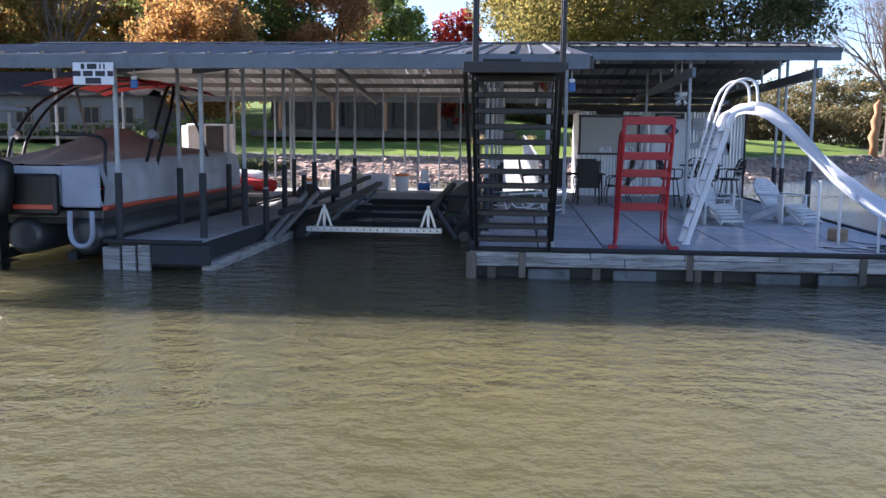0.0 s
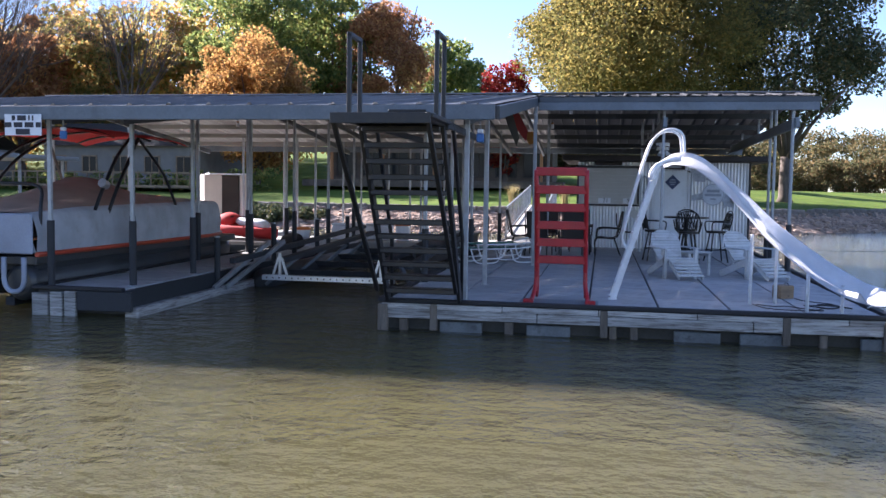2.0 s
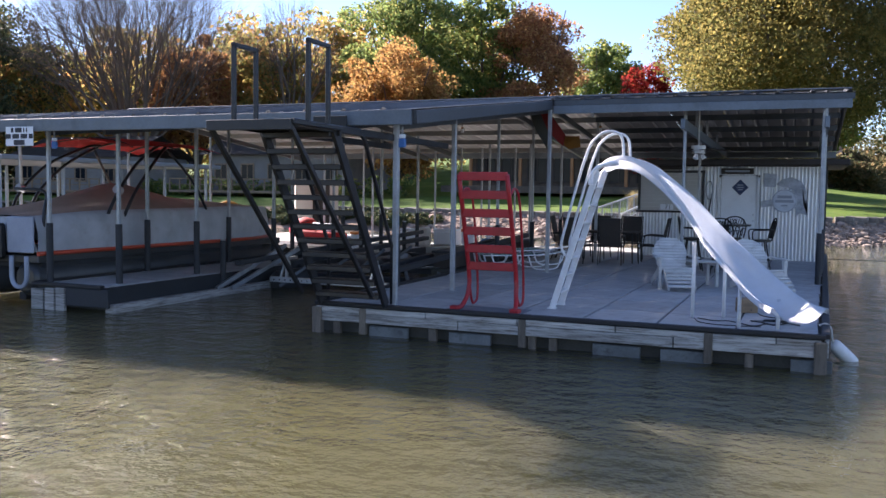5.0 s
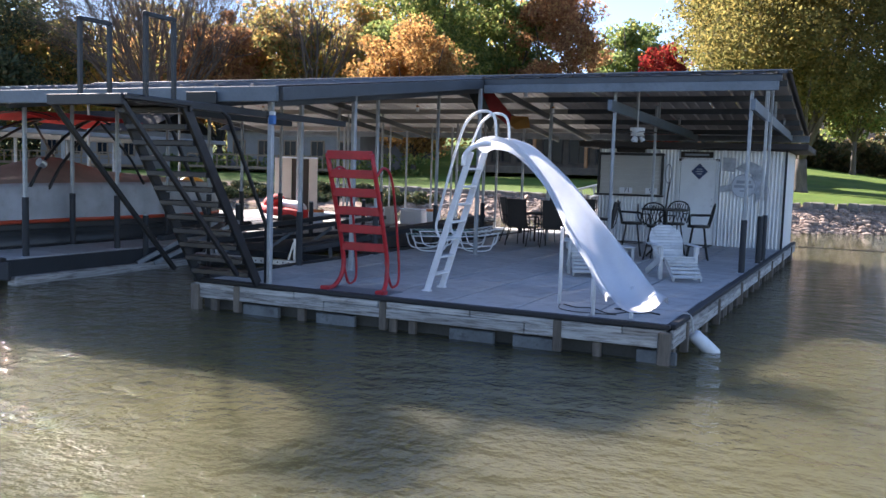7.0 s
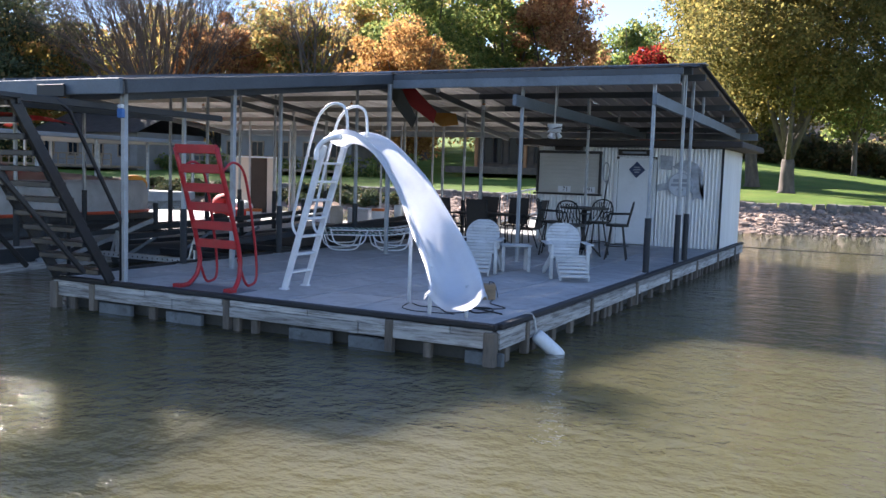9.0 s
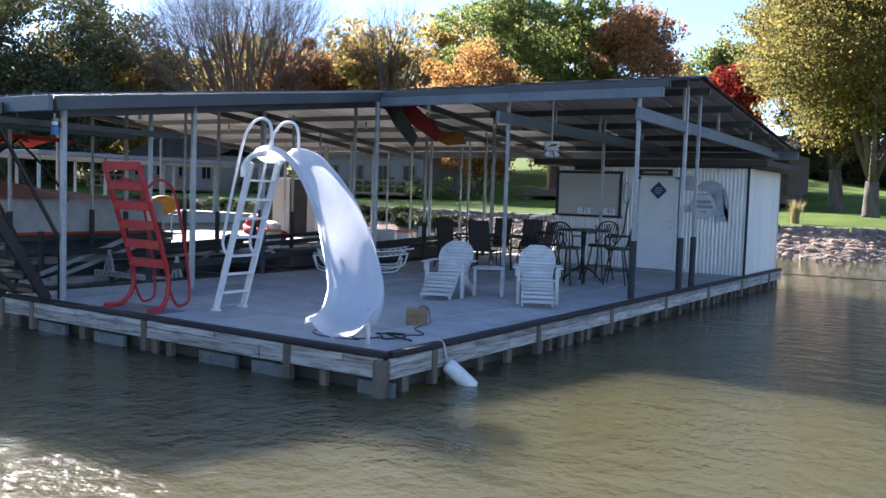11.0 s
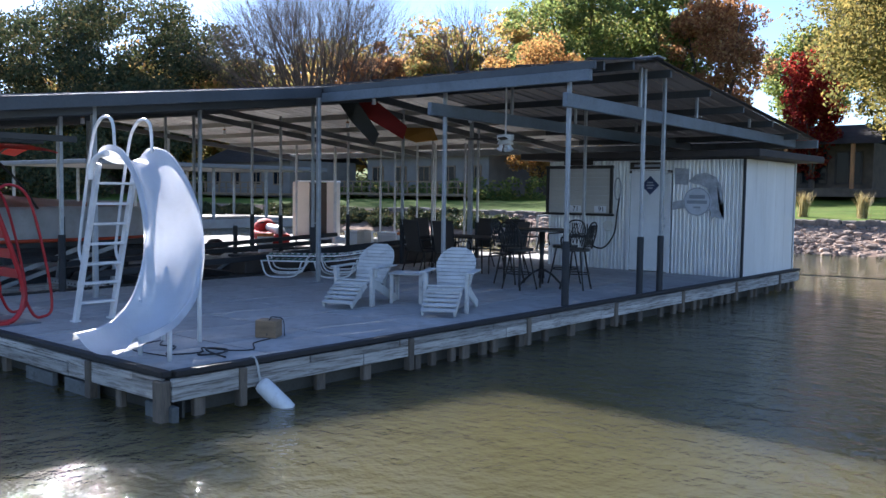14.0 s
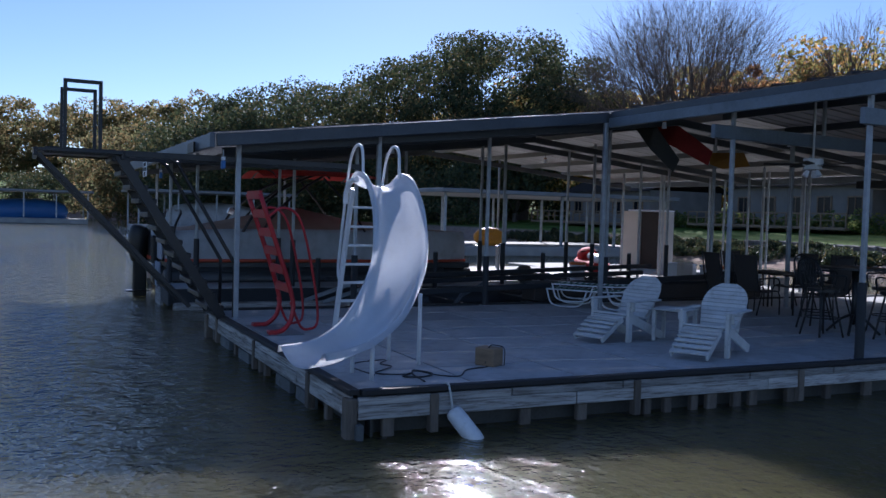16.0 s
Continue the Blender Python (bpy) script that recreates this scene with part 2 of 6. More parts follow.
def ground_mat():
    """Lawn, stone bank and lake bed by height above the water, with bare and leaf-strewn patches."""
    m, nt, b = base_mat("bank_and_lawn")
    v = coords(nt)
    grass = ramp(nt, noise_tex(nt, v, 0.35, 6, 0.65), [(0.3, (0.055, 0.10, 0.018)), (0.55, (0.11, 0.17, 0.028)), (0.75, (0.17, 0.19, 0.045))])
    leaves = ramp(nt, noise_tex(nt, v, 1.9, 8, 0.75), [(0.56, (0, 0, 0)), (0.68, (1, 1, 1))])
    grass = mix(nt, grass, (0.17, 0.11, 0.045), leaves)
    rock = ramp(nt, noise_tex(nt, v, 3.0, 6, 0.7), [(0.3, (0.20, 0.13, 0.095)), (0.7, (0.44, 0.32, 0.24))])
    sep = nt.nodes.new("ShaderNodeSeparateXYZ")
    nt.links.new(v, sep.inputs[0])
    f = nt.nodes.new("ShaderNodeMapRange")
    f.inputs[1].default_value, f.inputs[2].default_value = 0.98, 1.12
    nt.links.new(sep.outputs[2], f.inputs[0])
    nt.links.new(mix(nt, rock, grass, f.outputs[0]), b.inputs["Base Color"])
    b.inputs["Roughness"].default_value = 0.95
    b.inputs["Specular IOR Level"].default_value = 0.1
    bump(nt, noise_tex(nt, v, 9, 6, 0.7), 0.6, 0.05, b)
    return m


M_GROUND = ground_mat()
M_ROCK = surface("bank_stone", (0.46, 0.34, 0.26), 0.9, big=3, fine=20, var=0.35, island=0.55, rel=0.4)
M_WALLROCK = surface("wall_stone", (0.24, 0.21, 0.18), 0.9, big=2, fine=18, var=0.35, per=0.4, rel=0.4)
M_TUFT = leaf_mat("dry_grass", [(0.0, (0.30, 0.22, 0.09)), (1.0, (0.50, 0.42, 0.22))], 0.4)
L_GOLD = leaf_mat("gold_leaves", [(0.0, (0.105, 0.112, 0.036)), (0.4, (0.195, 0.172, 0.055)), (0.8, (0.31, 0.235, 0.068)), (1.0, (0.125, 0.145, 0.050))])
L_GREEN = leaf_mat("green_leaves", [(0.0, (0.12, 0.17, 0.06)), (0.6, (0.23, 0.29, 0.085)), (1.0, (0.42, 0.37, 0.115))])
L_DARK = leaf_mat("dark_green_leaves", [(0.0, (0.042, 0.058, 0.032)), (0.7, (0.092, 0.112, 0.050)), (1.0, (0.19, 0.145, 0.06))], 0.3)
L_ORANGE = leaf_mat("orange_leaves", [(0.0, (0.27, 0.145, 0.055)), (0.6, (0.44, 0.235, 0.08)), (1.0, (0.52, 0.36, 0.12))])
L_RED = leaf_mat("red_leaves", [(0.0, (0.17, 0.018, 0.018)), (0.7, (0.36, 0.040, 0.035)), (1.0, (0.40, 0.12, 0.04))])
L_BROWN = leaf_mat("russet_leaves", [(0.0, (0.28, 0.14, 0.075)), (0.7, (0.52, 0.27, 0.12)), (1.0, (0.60, 0.40, 0.17))])
L_FAR = leaf_mat("hazy_far_leaves", [(0.0, (0.085, 0.10, 0.045)), (0.5, (0.17, 0.155, 0.075)), (1.0, (0.27, 0.18, 0.085))])
L_MIXED = leaf_mat("autumn_wood_leaves", [(0.0, (0.17, 0.20, 0.075)), (0.4, (0.38, 0.34, 0.11)), (0.7, (0.58, 0.41, 0.14)), (1.0, (0.56, 0.28, 0.11))])


# ---------------- building helpers ----------------
def box(bm, c, s, m=None, bev=0.0):
    r = bmesh.ops.create_cube(bm, size=1.0, matrix=Matrix.LocRotScale(c, None, s) if m is None else m @ Matrix.LocRotScale(c, None, s))
    if bev:
        es = list({e for v in r["verts"] for e in v.link_edges})
        bmesh.ops.bevel(bm, geom=es, offset=bev, segments=1, affect="EDGES", clamp_overlap=True)


def span(bm, p, q, w, h, bev=0.0, up=(0, 0, 1)):
    """A bar of section w by h from p to q."""
    p, q = Vector(p), Vector(q)
    d = q - p
    z = d.normalized()
    x = z.cross(Vector(up))
    if x.length < 1e-4:
        x = z.cross(Vector((0, 1, 0)))
    x.normalize()
    y = z.cross(x)
    m = Matrix((x, y, z)).transposed().to_4x4()
    m.translation = (p + q) / 2
    box(bm, (0, 0, 0), (w, h, d.length), m, bev)


def tube(bm, pts, r, n=8, closed=False, caps=True):
    """A round tube along points; r may be one radius or a list."""
    pts = [Vector(p) for p in pts]
    k = len(pts)
    rs = r if isinstance(r, (list, tuple)) else [r] * k
    rings, ref = [], None
    for i, p in enumerate(pts):
        a, b = (pts[(i - 1) % k], pts[(i + 1) % k]) if closed else (pts[max(0, i - 1)], pts[min(k - 1, i + 1)])
        t = (b - a).normalized()
        if ref is None:
            ref = t.cross(Vector((0, 0, 1)))
            if ref.length < 0.1:
                ref = t.cross(Vector((0, 1, 0)))
        ref = (ref - t * ref.dot(t)).normalized()
        s = t.cross(ref)
        rings.append([bm.verts.new(p + (ref * math.cos(2 * math.pi * j / n) + s * math.sin(2 * math.pi * j / n)) * rs[i]) for j in range(n)])
    for i in range(k if closed else k - 1):
        a, b = rings[i], rings[(i + 1) % k]
        for j in range(n):
            f = bm.faces.new((a[j], a[(j + 1) % n], b[(j + 1) % n], b[j]))
            f.smooth = True
    if caps and not closed:
        bm.faces.new(rings[0][::-1])
        bm.faces.new(rings[-1])


def smooth_path(pts, k=6):
    """Catmull-Rom through the points."""
    P = [Vector(p) for p in pts]
    P = [P[0] * 2 - P[1]] + P + [P[-1] * 2 - P[-2]]
    out = []
    for i in range(1, len(P) - 2):
        for j in range(k):
            t = j / k
            a, b, c, d = P[i - 1], P[i], P[i + 1], P[i + 2]
            out.append(0.5 * ((2 * b) + (c - a) * t + (2 * a - 5 * b + 4 * c - d) * t * t + (3 * b - a - 3 * c + d) * t ** 3))
    out.append(P[-2])
    return out


def cyl(bm, c, r, h, n=16, r2=None, m=None):
    x = Matrix.Translation(c)
    bmesh.ops.create_cone(bm, cap_ends=True, segments=n, radius1=r, radius2=r if r2 is None else r2, depth=h, matrix=x if m is None else m @ x)


def finish(name, bm, mat):
    bmesh.ops.recalc_face_normals(bm, faces=bm.faces)
    me = bpy.data.meshes.new(name)
    bm.to_mesh(me)
    bm.free()
    me.materials.append(mat)
    return me


def part(name, bm, mat, parent=None, label=""):
    ob = new(name, finish(name, bm, mat))
    if parent is not None:
        ob.parent = parent
    if label:
        tagged(ob, label)
    return ob


def thing(name, label, category, group="", kind="", at=(0, 0, 0), rz=0.0):
    e = new(name)
    e.empty_display_size = 0.2
    e.matrix_basis = pose(*at, 0, 0, rz)
    return tagged(e, label, category, group, kind)


def one(name, mat, build, parent=None, label=""):
    bm = bmesh.new()
    build(bm)
    return part(name, bm, mat, parent, label)


def raw_mesh(name, verts, faces, mat, smooth=False):
    me = bpy.data.meshes.new(name)
    me.from_pydata(verts, [], faces)
    me.materials.append(mat)
    if smooth:
        me.polygons.foreach_set("use_smooth", [True] * len(me.polygons))
    me.update()
    return me


def struct(name, bm, mat, label, category):
    return tagged(part(name, bm, mat), label, category, kind="structure")


# ---------------- lake, ground ----------------
SHORE_X = [-900, -420, -260, -150, -90, -60, -40, -20, -6, 6, 12, 18, 27, 40, 46, 60, 900]
SHORE_Y = [-420, -200, -60, 5, 32, 42, 44, 42, 40.5, 41.5, 46.5, 52.5, 67, 96, 300, 330, 420]


def bank(x, y):
    """Ground height: lake bed, stone bank, lawn and the rising woods behind."""
    d = y - np.interp(x, SHORE_X, SHORE_Y)
    z = np.interp(d, [-8, -2, 0, 2.6, 3.2, 16, 30, 60, 200, 600], [-1.6, -0.7, 0.0, 0.72, 1.08, 1.5, 2.2, 2.2, 2.2, 2.2])
    hill = np.interp(d, [24, 60, 200, 600], [0, 3.5, 10, 38]) * np.interp(x, [-8, 14], [1.0, 0.06])
    return z + hill


def make_ground():
    def axis(parts):
        return np.unique(np.concatenate([np.arange(a, b, s) for a, b, s in parts]))
    xs = axis([(-1500, -200, 60), (-200, -60, 8), (-60, 60, 1.2), (60, 200, 8), (200, 1501, 60)])
    ys = axis([(-1500, -60, 80), (-60, 30, 8), (30, 75, 0.8), (75, 200, 6), (200, 1501, 50)])
    X, Y = np.meshgrid(xs, ys)
    Z = bank(X, Y)
    rough = np.array([noise.noise(Vector((x * 0.35, y * 0.35, 0))) for x, y in zip(X.ravel(), Y.ravel())]).reshape(X.shape)
    Z = Z + rough * np.where(Z > 0.9, 0.06, 0.14)
    n, k = len(ys), len(xs)
    verts = np.stack([X, Y, Z], -1).reshape(-1, 3).tolist()
    faces = [(j * k + i, j * k + i + 1, (j + 1) * k + i + 1, (j + 1) * k + i) for j in range(n - 1) for i in range(k - 1)]
    tagged(new("ground", raw_mesh("ground", verts, faces, M_GROUND, True)), "sunlit green lawn sloping to a stony lake bank", "ground", kind="structure")


make_ground()
bm = bmesh.new()
bmesh.ops.create_grid(bm, x_segments=1, y_segments=1, size=1500)
struct("water", bm, M_WATER, "murky olive lake water with small ripples", "water")

# ---------------- the floating deck ----------------
DZ = 0.42                     # top of the deck
DX0, DX1, DY0, DY1 = -0.72, 6.0, 12.5, 28.6
SKEW = 0.0195                 # the lake side runs slightly outward
deck = thing("deck_floor", "pale concrete board deck on a floating dock", "deck", kind="structure")


def frame_boards(owner, x0, x1, y0, y1, front, right, left):
    """Black edge trim and weathered fascia boards round a float."""
    def rail(p, q):
        one("edge_trim", M_TRIM, lambda b: span(b, p, q, 0.10, 0.055, 0.008), owner, "black rubber edge trim")
    z = DZ + 0.005
    rail((x0 - 0.03, y0 - 0.03, z), (x1 + 0.03, y0 - 0.03, z))
    if right:
        rail((x1 + 0.03, y0 + 0.03, z), (x1 + 0.03 + SKEW * (y1 - y0), y1, z))
    if left:
        rail((x0 - 0.03, y0 + 0.03, z), (x0 - 0.03, y1, z))
    rnd = random.Random(int(x0 * 10))
    sides = []
    if front:
        sides.append(((x0, y0 - 0.045), (x1, y0 - 0.045)))
    if right:
        sides.append(((x1 + 0.045, y0), (x1 + 0.045 + SKEW * (y1 - y0), y1)))
    for (ax, ay), (bx, by) in sides:
        length = math.hypot(bx - ax, by - ay)
        for row, (z0, h) in enumerate(((0.347, 0.075), (0.240, 0.128))):
            s = 0.0
            while s < length - 0.02:
                e = min(length, s + (rnd.uniform(1.8, 3.6) if row else rnd.uniform(1.2, 2.8)))
                p = Vector((ax + (bx - ax) * s / length, ay + (by - ay) * s / length, z0))
                q = Vector((ax + (bx - ax) * (e - 0.012) / length, ay + (by - ay) * (e - 0.012) / length, z0 + rnd.uniform(-0.006, 0.006)))
                one("plank", M_TIMBER, lambda b: span(b, p, q, 0.045 + rnd.uniform(-0.006, 0.006), h, 0.006), owner)
                s = e
        for s in np.arange(0.75, length, 2.35):
            c = (ax + (bx - ax) * s / length, ay + (by - ay) * s / length, 0.20)
            one("stud", M_STUD, lambda b: box(b, c, (0.10, 0.085, 0.37), None, 0.008), owner)
        nx, ny = -(by - ay) / length, (bx - ax) / length
        # short stub piles and foam blocks at the waterline, set back under the boards
        s = 0.25
        while s < length - 0.3:
            w = rnd.choice((0.10, 0.12, 0.10, 0.45, 0.6) if front and ay == by else (0.10, 0.12, 0.14))
            kind = "foam_block" if w > 0.2 else "stub_pile"
            c = Vector((ax + (bx - ax) * (s + w / 2) / length + nx * 0.05, ay + (by - ay) * (s + w / 2) / length + ny * 0.05, 0.04))
            d = Vector(((bx - ax) / length, (by - ay) / length, 0)) * (w / 2)
            one(kind, M_FOAM if w > 0.2 else M_STUD, lambda b: span(b, c - d, c + d, 0.07, 0.26 if w < 0.2 else 0.20, 0.01), owner)
            s += w + rnd.uniform(0.12, 0.75)
        # added dark board: the shade below the planks, put in as a sheet
        one("gap_shade_board", M_FLOAT, lambda b: span(b, (ax + nx * 0.20, ay + ny * 0.20, 0.13), (bx + nx * 0.20, by + ny * 0.20, 0.13), 0.03, 0.40, 0.004), owner, "added dark board for the shade under the deck edge")


one("joint_bed", M_GAP, lambda b: box(b, ((DX0 + DX1) / 2, (DY0 + DY1) / 2, DZ - 0.075), (DX1 - DX0 - 0.02, DY1 - DY0 - 0.02, 0.10)), deck)
# floats under the deck, with gaps between them
for i in range(5):
    y = DY0 + 1.5 + i * 3.3
    for x in (0.6, 2.7, 4.9):
        one("float", M_FLOAT, lambda b: box(b, (x, y, 0.02), (1.75, 2.5, 0.5), None, 0.04), deck)
frame_boards(deck, DX0, DX1, DY0, DY1, True, True, True)
for cx in (DX0 + 0.02, DX1 - 0.02):
    one("corner_post", M_STUD, lambda b: box(b, (cx, DY0 - 0.055, 0.08), (0.14, 0.11, 0.58), None, 0.012), deck)

# finger dock beside the covered boat
FX0, FX1, FY0, FY1 = -6.15, -4.72, 12.45, 25.4
finger = thing("finger_dock", "narrow concrete finger dock beside the covered boat", "dock", kind="structure")
one("joint_bed", M_GAP, lambda b: box(b, ((FX0 + FX1) / 2, (FY0 + FY1) / 2, DZ - 0.075), (FX1 - FX0 - 0.02, FY1 - FY0 - 0.02, 0.10)), finger)
for i in range(4):
    one("float", M_FLOAT, lambda b: box(b, ((FX0 + FX1) / 2, FY0 + 1.5 + i * 3.1, 0.0), (1.3, 2.4, 0.5), None, 0.04), finger)
frame_boards(finger, FX0, FX1, FY0, FY1, False, False, True)
one("side_skirt", M_SLEEVE, lambda b: box(b, (FX1 + 0.05, (FY0 + FY1) / 2, 0.26), (0.06, FY1 - FY0, 0.30), None, 0.01), finger, "black rubber dock skirt")
for k, (x, w) in enumerate(((-6.05, 0.26), (-5.78, 0.2), (-5.55, 0.18))):
    one("plank", M_TIMBER, lambda b: box(b, (x, FY0 - 0.06, 0.13 + 0.02 * k), (w, 0.07, 0.42), None, 0.008), finger)
one("low_float", M_TIMBER, lambda b: box(b, (-4.62, 16.2, 0.06), (0.22, 7.4, 0.16), None, 0.02), finger, "pale foam float along the waterline")
one("front_skirt", M_SLEEVE, lambda b: box(b, (-5.0, FY0 - 0.04, 0.24), (0.9, 0.06, 0.3), None, 0.01), finger)

# rear walkway across the slips and an outer finger beyond the boat
rear = thing("rear_walkway", "sunlit concrete walkway behind the boat slips", "dock", kind="structure")
one("slab", M_CONC, lambda b: box(b, (-7.2, 26.6, 0.30), (12.9, 2.3, 0.24), None, 0.02), rear)
one("float", M_FLOAT, lambda b: box(b, (-7.2, 26.6, 0.0), (12.6, 2.1, 0.4), None, 0.04), rear)
outer = thing("outer_finger_dock", "outer finger dock on the far side of the boat", "dock", kind="structure")
one("slab", M_CONC, lambda b: box(b, (-11.0, 19.0, 0.30), (1.2, 12.9, 0.24), None, 0.02), outer)
one("float", M_FLOAT, lambda b: box(b, (-11.0, 19.0, 0.0), (1.1, 12.4, 0.4), None, 0.04), outer)

# ---------------- roof ----------------
RIDGE_Y, RIDGE_Z = 21.0, 4.20
EAVE_Y, EAVE_Z = 12.18, 3.14
BACK_Y, BACK_Z = 29.0, 3.38
RX0, RXN, RX1 = -11.8, 0.88, 6.54       # left end, notch, right end
CUT_Y = 18.95


def roof_z(y):
    if y <= RIDGE_Y:
        return EAVE_Z + (RIDGE_Z - EAVE_Z) * (y - EAVE_Y) / (RIDGE_Y - EAVE_Y)
    return RIDGE_Z + (BACK_Z - RIDGE_Z) * (y - RIDGE_Y) / (BACK_Y - RIDGE_Y)


roof = thing("dock_roof", "low gabled metal roof over the boat dock", "roof", kind="structure")


def sheet(x0, x1, y0, y1, mat=M_ROOF):
    """One ribbed roof sheet with a trapezoid rib on each side."""
    def build(b):
        prof = [(x0, 0.0), (x0 + 0.03, 0.035), (x0 + 0.07, 0.035), (x0 + 0.10, 0.0), ((x0 + x1) / 2 - 0.03, 0.0), ((x0 + x1) / 2, 0.02), ((x0 + x1) / 2 + 0.03, 0.0), (x1 - 0.004, 0.0)]
        rows = [[b.verts.new((x, y, roof_z(y) + h)) for x, h in prof] for y in (y0, y1)]
        for i in range(len(prof) - 1):
            b.faces.new((rows[0][i], rows[0][i + 1], rows[1][i + 1], rows[1][i]))
        bmesh.ops.solidify(b, geom=b.faces[:], thickness=0.006)
    one("roof_sheet", mat, build, roof)


x = RX0
while x < RX1 - 0.05:
    w = 0.61
    nx = min(x + w, RX1)
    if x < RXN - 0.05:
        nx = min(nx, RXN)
    # sheet tone follows the light: rear slips bounce-lit, deck end shaded
    sheet(x, nx, EAVE_Y if x < RXN - 0.05 else CUT_Y, RIDGE_Y, M_ROOF if x < RXN - 0.05 else M_ROOFSHADE)
    sheet(x, nx, RIDGE_Y, BACK_Y, M_SOFFITLIT if x < RXN - 0.05 else M_ROOFSHADE)
    x = nx
one("ridge_cap", M_ROOF, lambda b: span(b, (RX0, RIDGE_Y, RIDGE_Z + 0.035), (RX1, RIDGE_Y, RIDGE_Z + 0.035), 0.32, 0.03, 0.008), roof)


def strip(name, mat, p, q, w, h, label=""):
    one(name, mat, lambda b: span(b, p, q, w, h, 0.006), roof, label)


# eave channels: over the slips, round the notch and along the higher edge
strip("fascia", M_FASCIA, (RX0, EAVE_Y - 0.03, EAVE_Z - 0.11), (RXN, EAVE_Y - 0.03, EAVE_Z - 0.11), 0.07, 0.20, "blue-grey eave channel")
strip("fascia", M_DKSTEEL, (RXN + 0.03, EAVE_Y + 0.02, EAVE_Z - 0.11), (RXN + 0.03, CUT_Y, roof_z(CUT_Y) - 0.11), 0.06, 0.18)
strip("fascia", M_FASCIA, (RXN + 0.08, CUT_Y - 0.01, roof_z(CUT_Y) - 0.21), (RX1 - 0.06, CUT_Y - 0.01, roof_z(CUT_Y) - 0.21), 0.07, 0.16, "blue-grey eave channel")
strip("purlin", M_DKSTEEL, (RXN + 0.08, CUT_Y + 0.03, roof_z(CUT_Y) - 0.07), (RX1 - 0.02, CUT_Y + 0.03, roof_z(CUT_Y) - 0.07), 0.06, 0.11)
strip("fascia", M_FASCIA, (RX0, BACK_Y + 0.03, BACK_Z - 0.10), (RX1, BACK_Y + 0.03, BACK_Z - 0.10), 0.07, 0.18)
# purlins
for y in (13.9, 15.5, 17.1):
    strip("purlin", M_DKSTEEL, (RX0, y, roof_z(y) - 0.08), (RXN, y, roof_z(y) - 0.08), 0.06, 0.13)
# painted like the sheets: bounce-lit pale over the rear slips, dark elsewhere
for y in (19.4, 20.3, 21.6, 23.2, 24.8, 26.4, 28.0):
    strip("purlin", M_SOFFITLIT if y > 21 else M_DKSTEEL, (RX0, y, roof_z(y) - 0.08), (RXN, y, roof_z(y) - 0.08), 0.06, 0.13)
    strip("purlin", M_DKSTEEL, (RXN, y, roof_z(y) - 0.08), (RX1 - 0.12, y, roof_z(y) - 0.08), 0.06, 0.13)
# cross beams along the slips
for x in (-11.0, -6.05, -4.8, -0.62, 0.42):
    strip("beam", M_DKSTEEL, (x, 12.6, 2.96), (x, RIDGE_Y, 3.96), 0.07, 0.14)
    strip("beam", M_DKSTEEL, (x, RIDGE_Y, 3.94), (x, BACK_Y - 0.3, 3.16), 0.07, 0.14)
for x in (3.53, 6.08):
    strip("beam", M_FASCIA, (x, 18.9, 3.42), (x, BACK_Y - 0.2, 3.30), 0.08, 0.20, "blue-grey steel header beam")
for y in (21.2, 23.4, 26.0):
    for x in (6.08, 3.53):
        strip("strut", M_GALV, (x, y, 3.48), (x, y, roof_z(y) - 0.03), 0.05, 0.05)


# ---------------- posts ----------------
def dock_post(x, y, base=DZ, sleeve=0.0, r=0.03, bar=False):
    top = roof_z(y) - 0.05
    e = thing("roof_post", "galvanized steel post holding up the dock roof" if not sleeve else "galvanized steel roof post with a dark bumper sleeve", "post", "roof posts", at=(x, y, base))
    one("shaft", M_GALV, lambda b: box(b, (0, 0, (top - base) / 2), (2 * r, 2 * r, top - base), None, 0.008), e)
    one("base_plate", M_GALV, lambda b: box(b, (0, 0, 0.006), (0.16, 0.16, 0.012), None, 0.002), e)
    if sleeve:
        one("bumper_sleeve", M_SLEEVE, lambda b: cyl(b, (0, 0, sleeve / 2 + 0.012), 0.056, sleeve, 14), e, "dark foam bumper sleeve")
    return e


for y in (12.62, 15.0, 17.6, 20.2, 22.8, 25.2):
    dock_post(-6.02, y, sleeve=1.0 if y < 25 else 0)
    dock_post(-4.85, y + (0.35 if y < 13 else 0), sleeve=1.0)
for y in (14.86, 17.42, 20.1, 22.8, 25.6):
    dock_post(-0.60, y, sleeve=0.9)
for x, y in ((0.44, 12.62), (0.42, 14.86), (0.9, 18.9), (0.9, 23.4)):
    dock_post(x, y, r=0.036)
dock_post(3.53, 19.3)
dock_post(6.03, 19.1, sleeve=0.95)
dock_post(6.10, 21.3, sleeve=0.95)
dock_post(6.12, 22.0, sleeve=0.95)
dock_post(3.3, 24.2)
for y in (13.0, 16.5, 20.0, 23.5):
    dock_post(-11.0, y)
for x in (-9.0, -7.2, -3.2, -1.9):
    dock_post(x, 26.9)
for x in (-7.9, -5.9, -5.3, -4.4, -3.7, -2.6):
    dock_post(x, 27.6, r=0.026)

# ---------------- bait shed at the back of the deck ----------------
SX0, SX1, SY0, SY1, SZ = 1.60, 6.24, 25.45, 28.5, 2.82
shed = thing("shed", "corrugated metal dock shed with white panelled side", "shed", kind="structure")


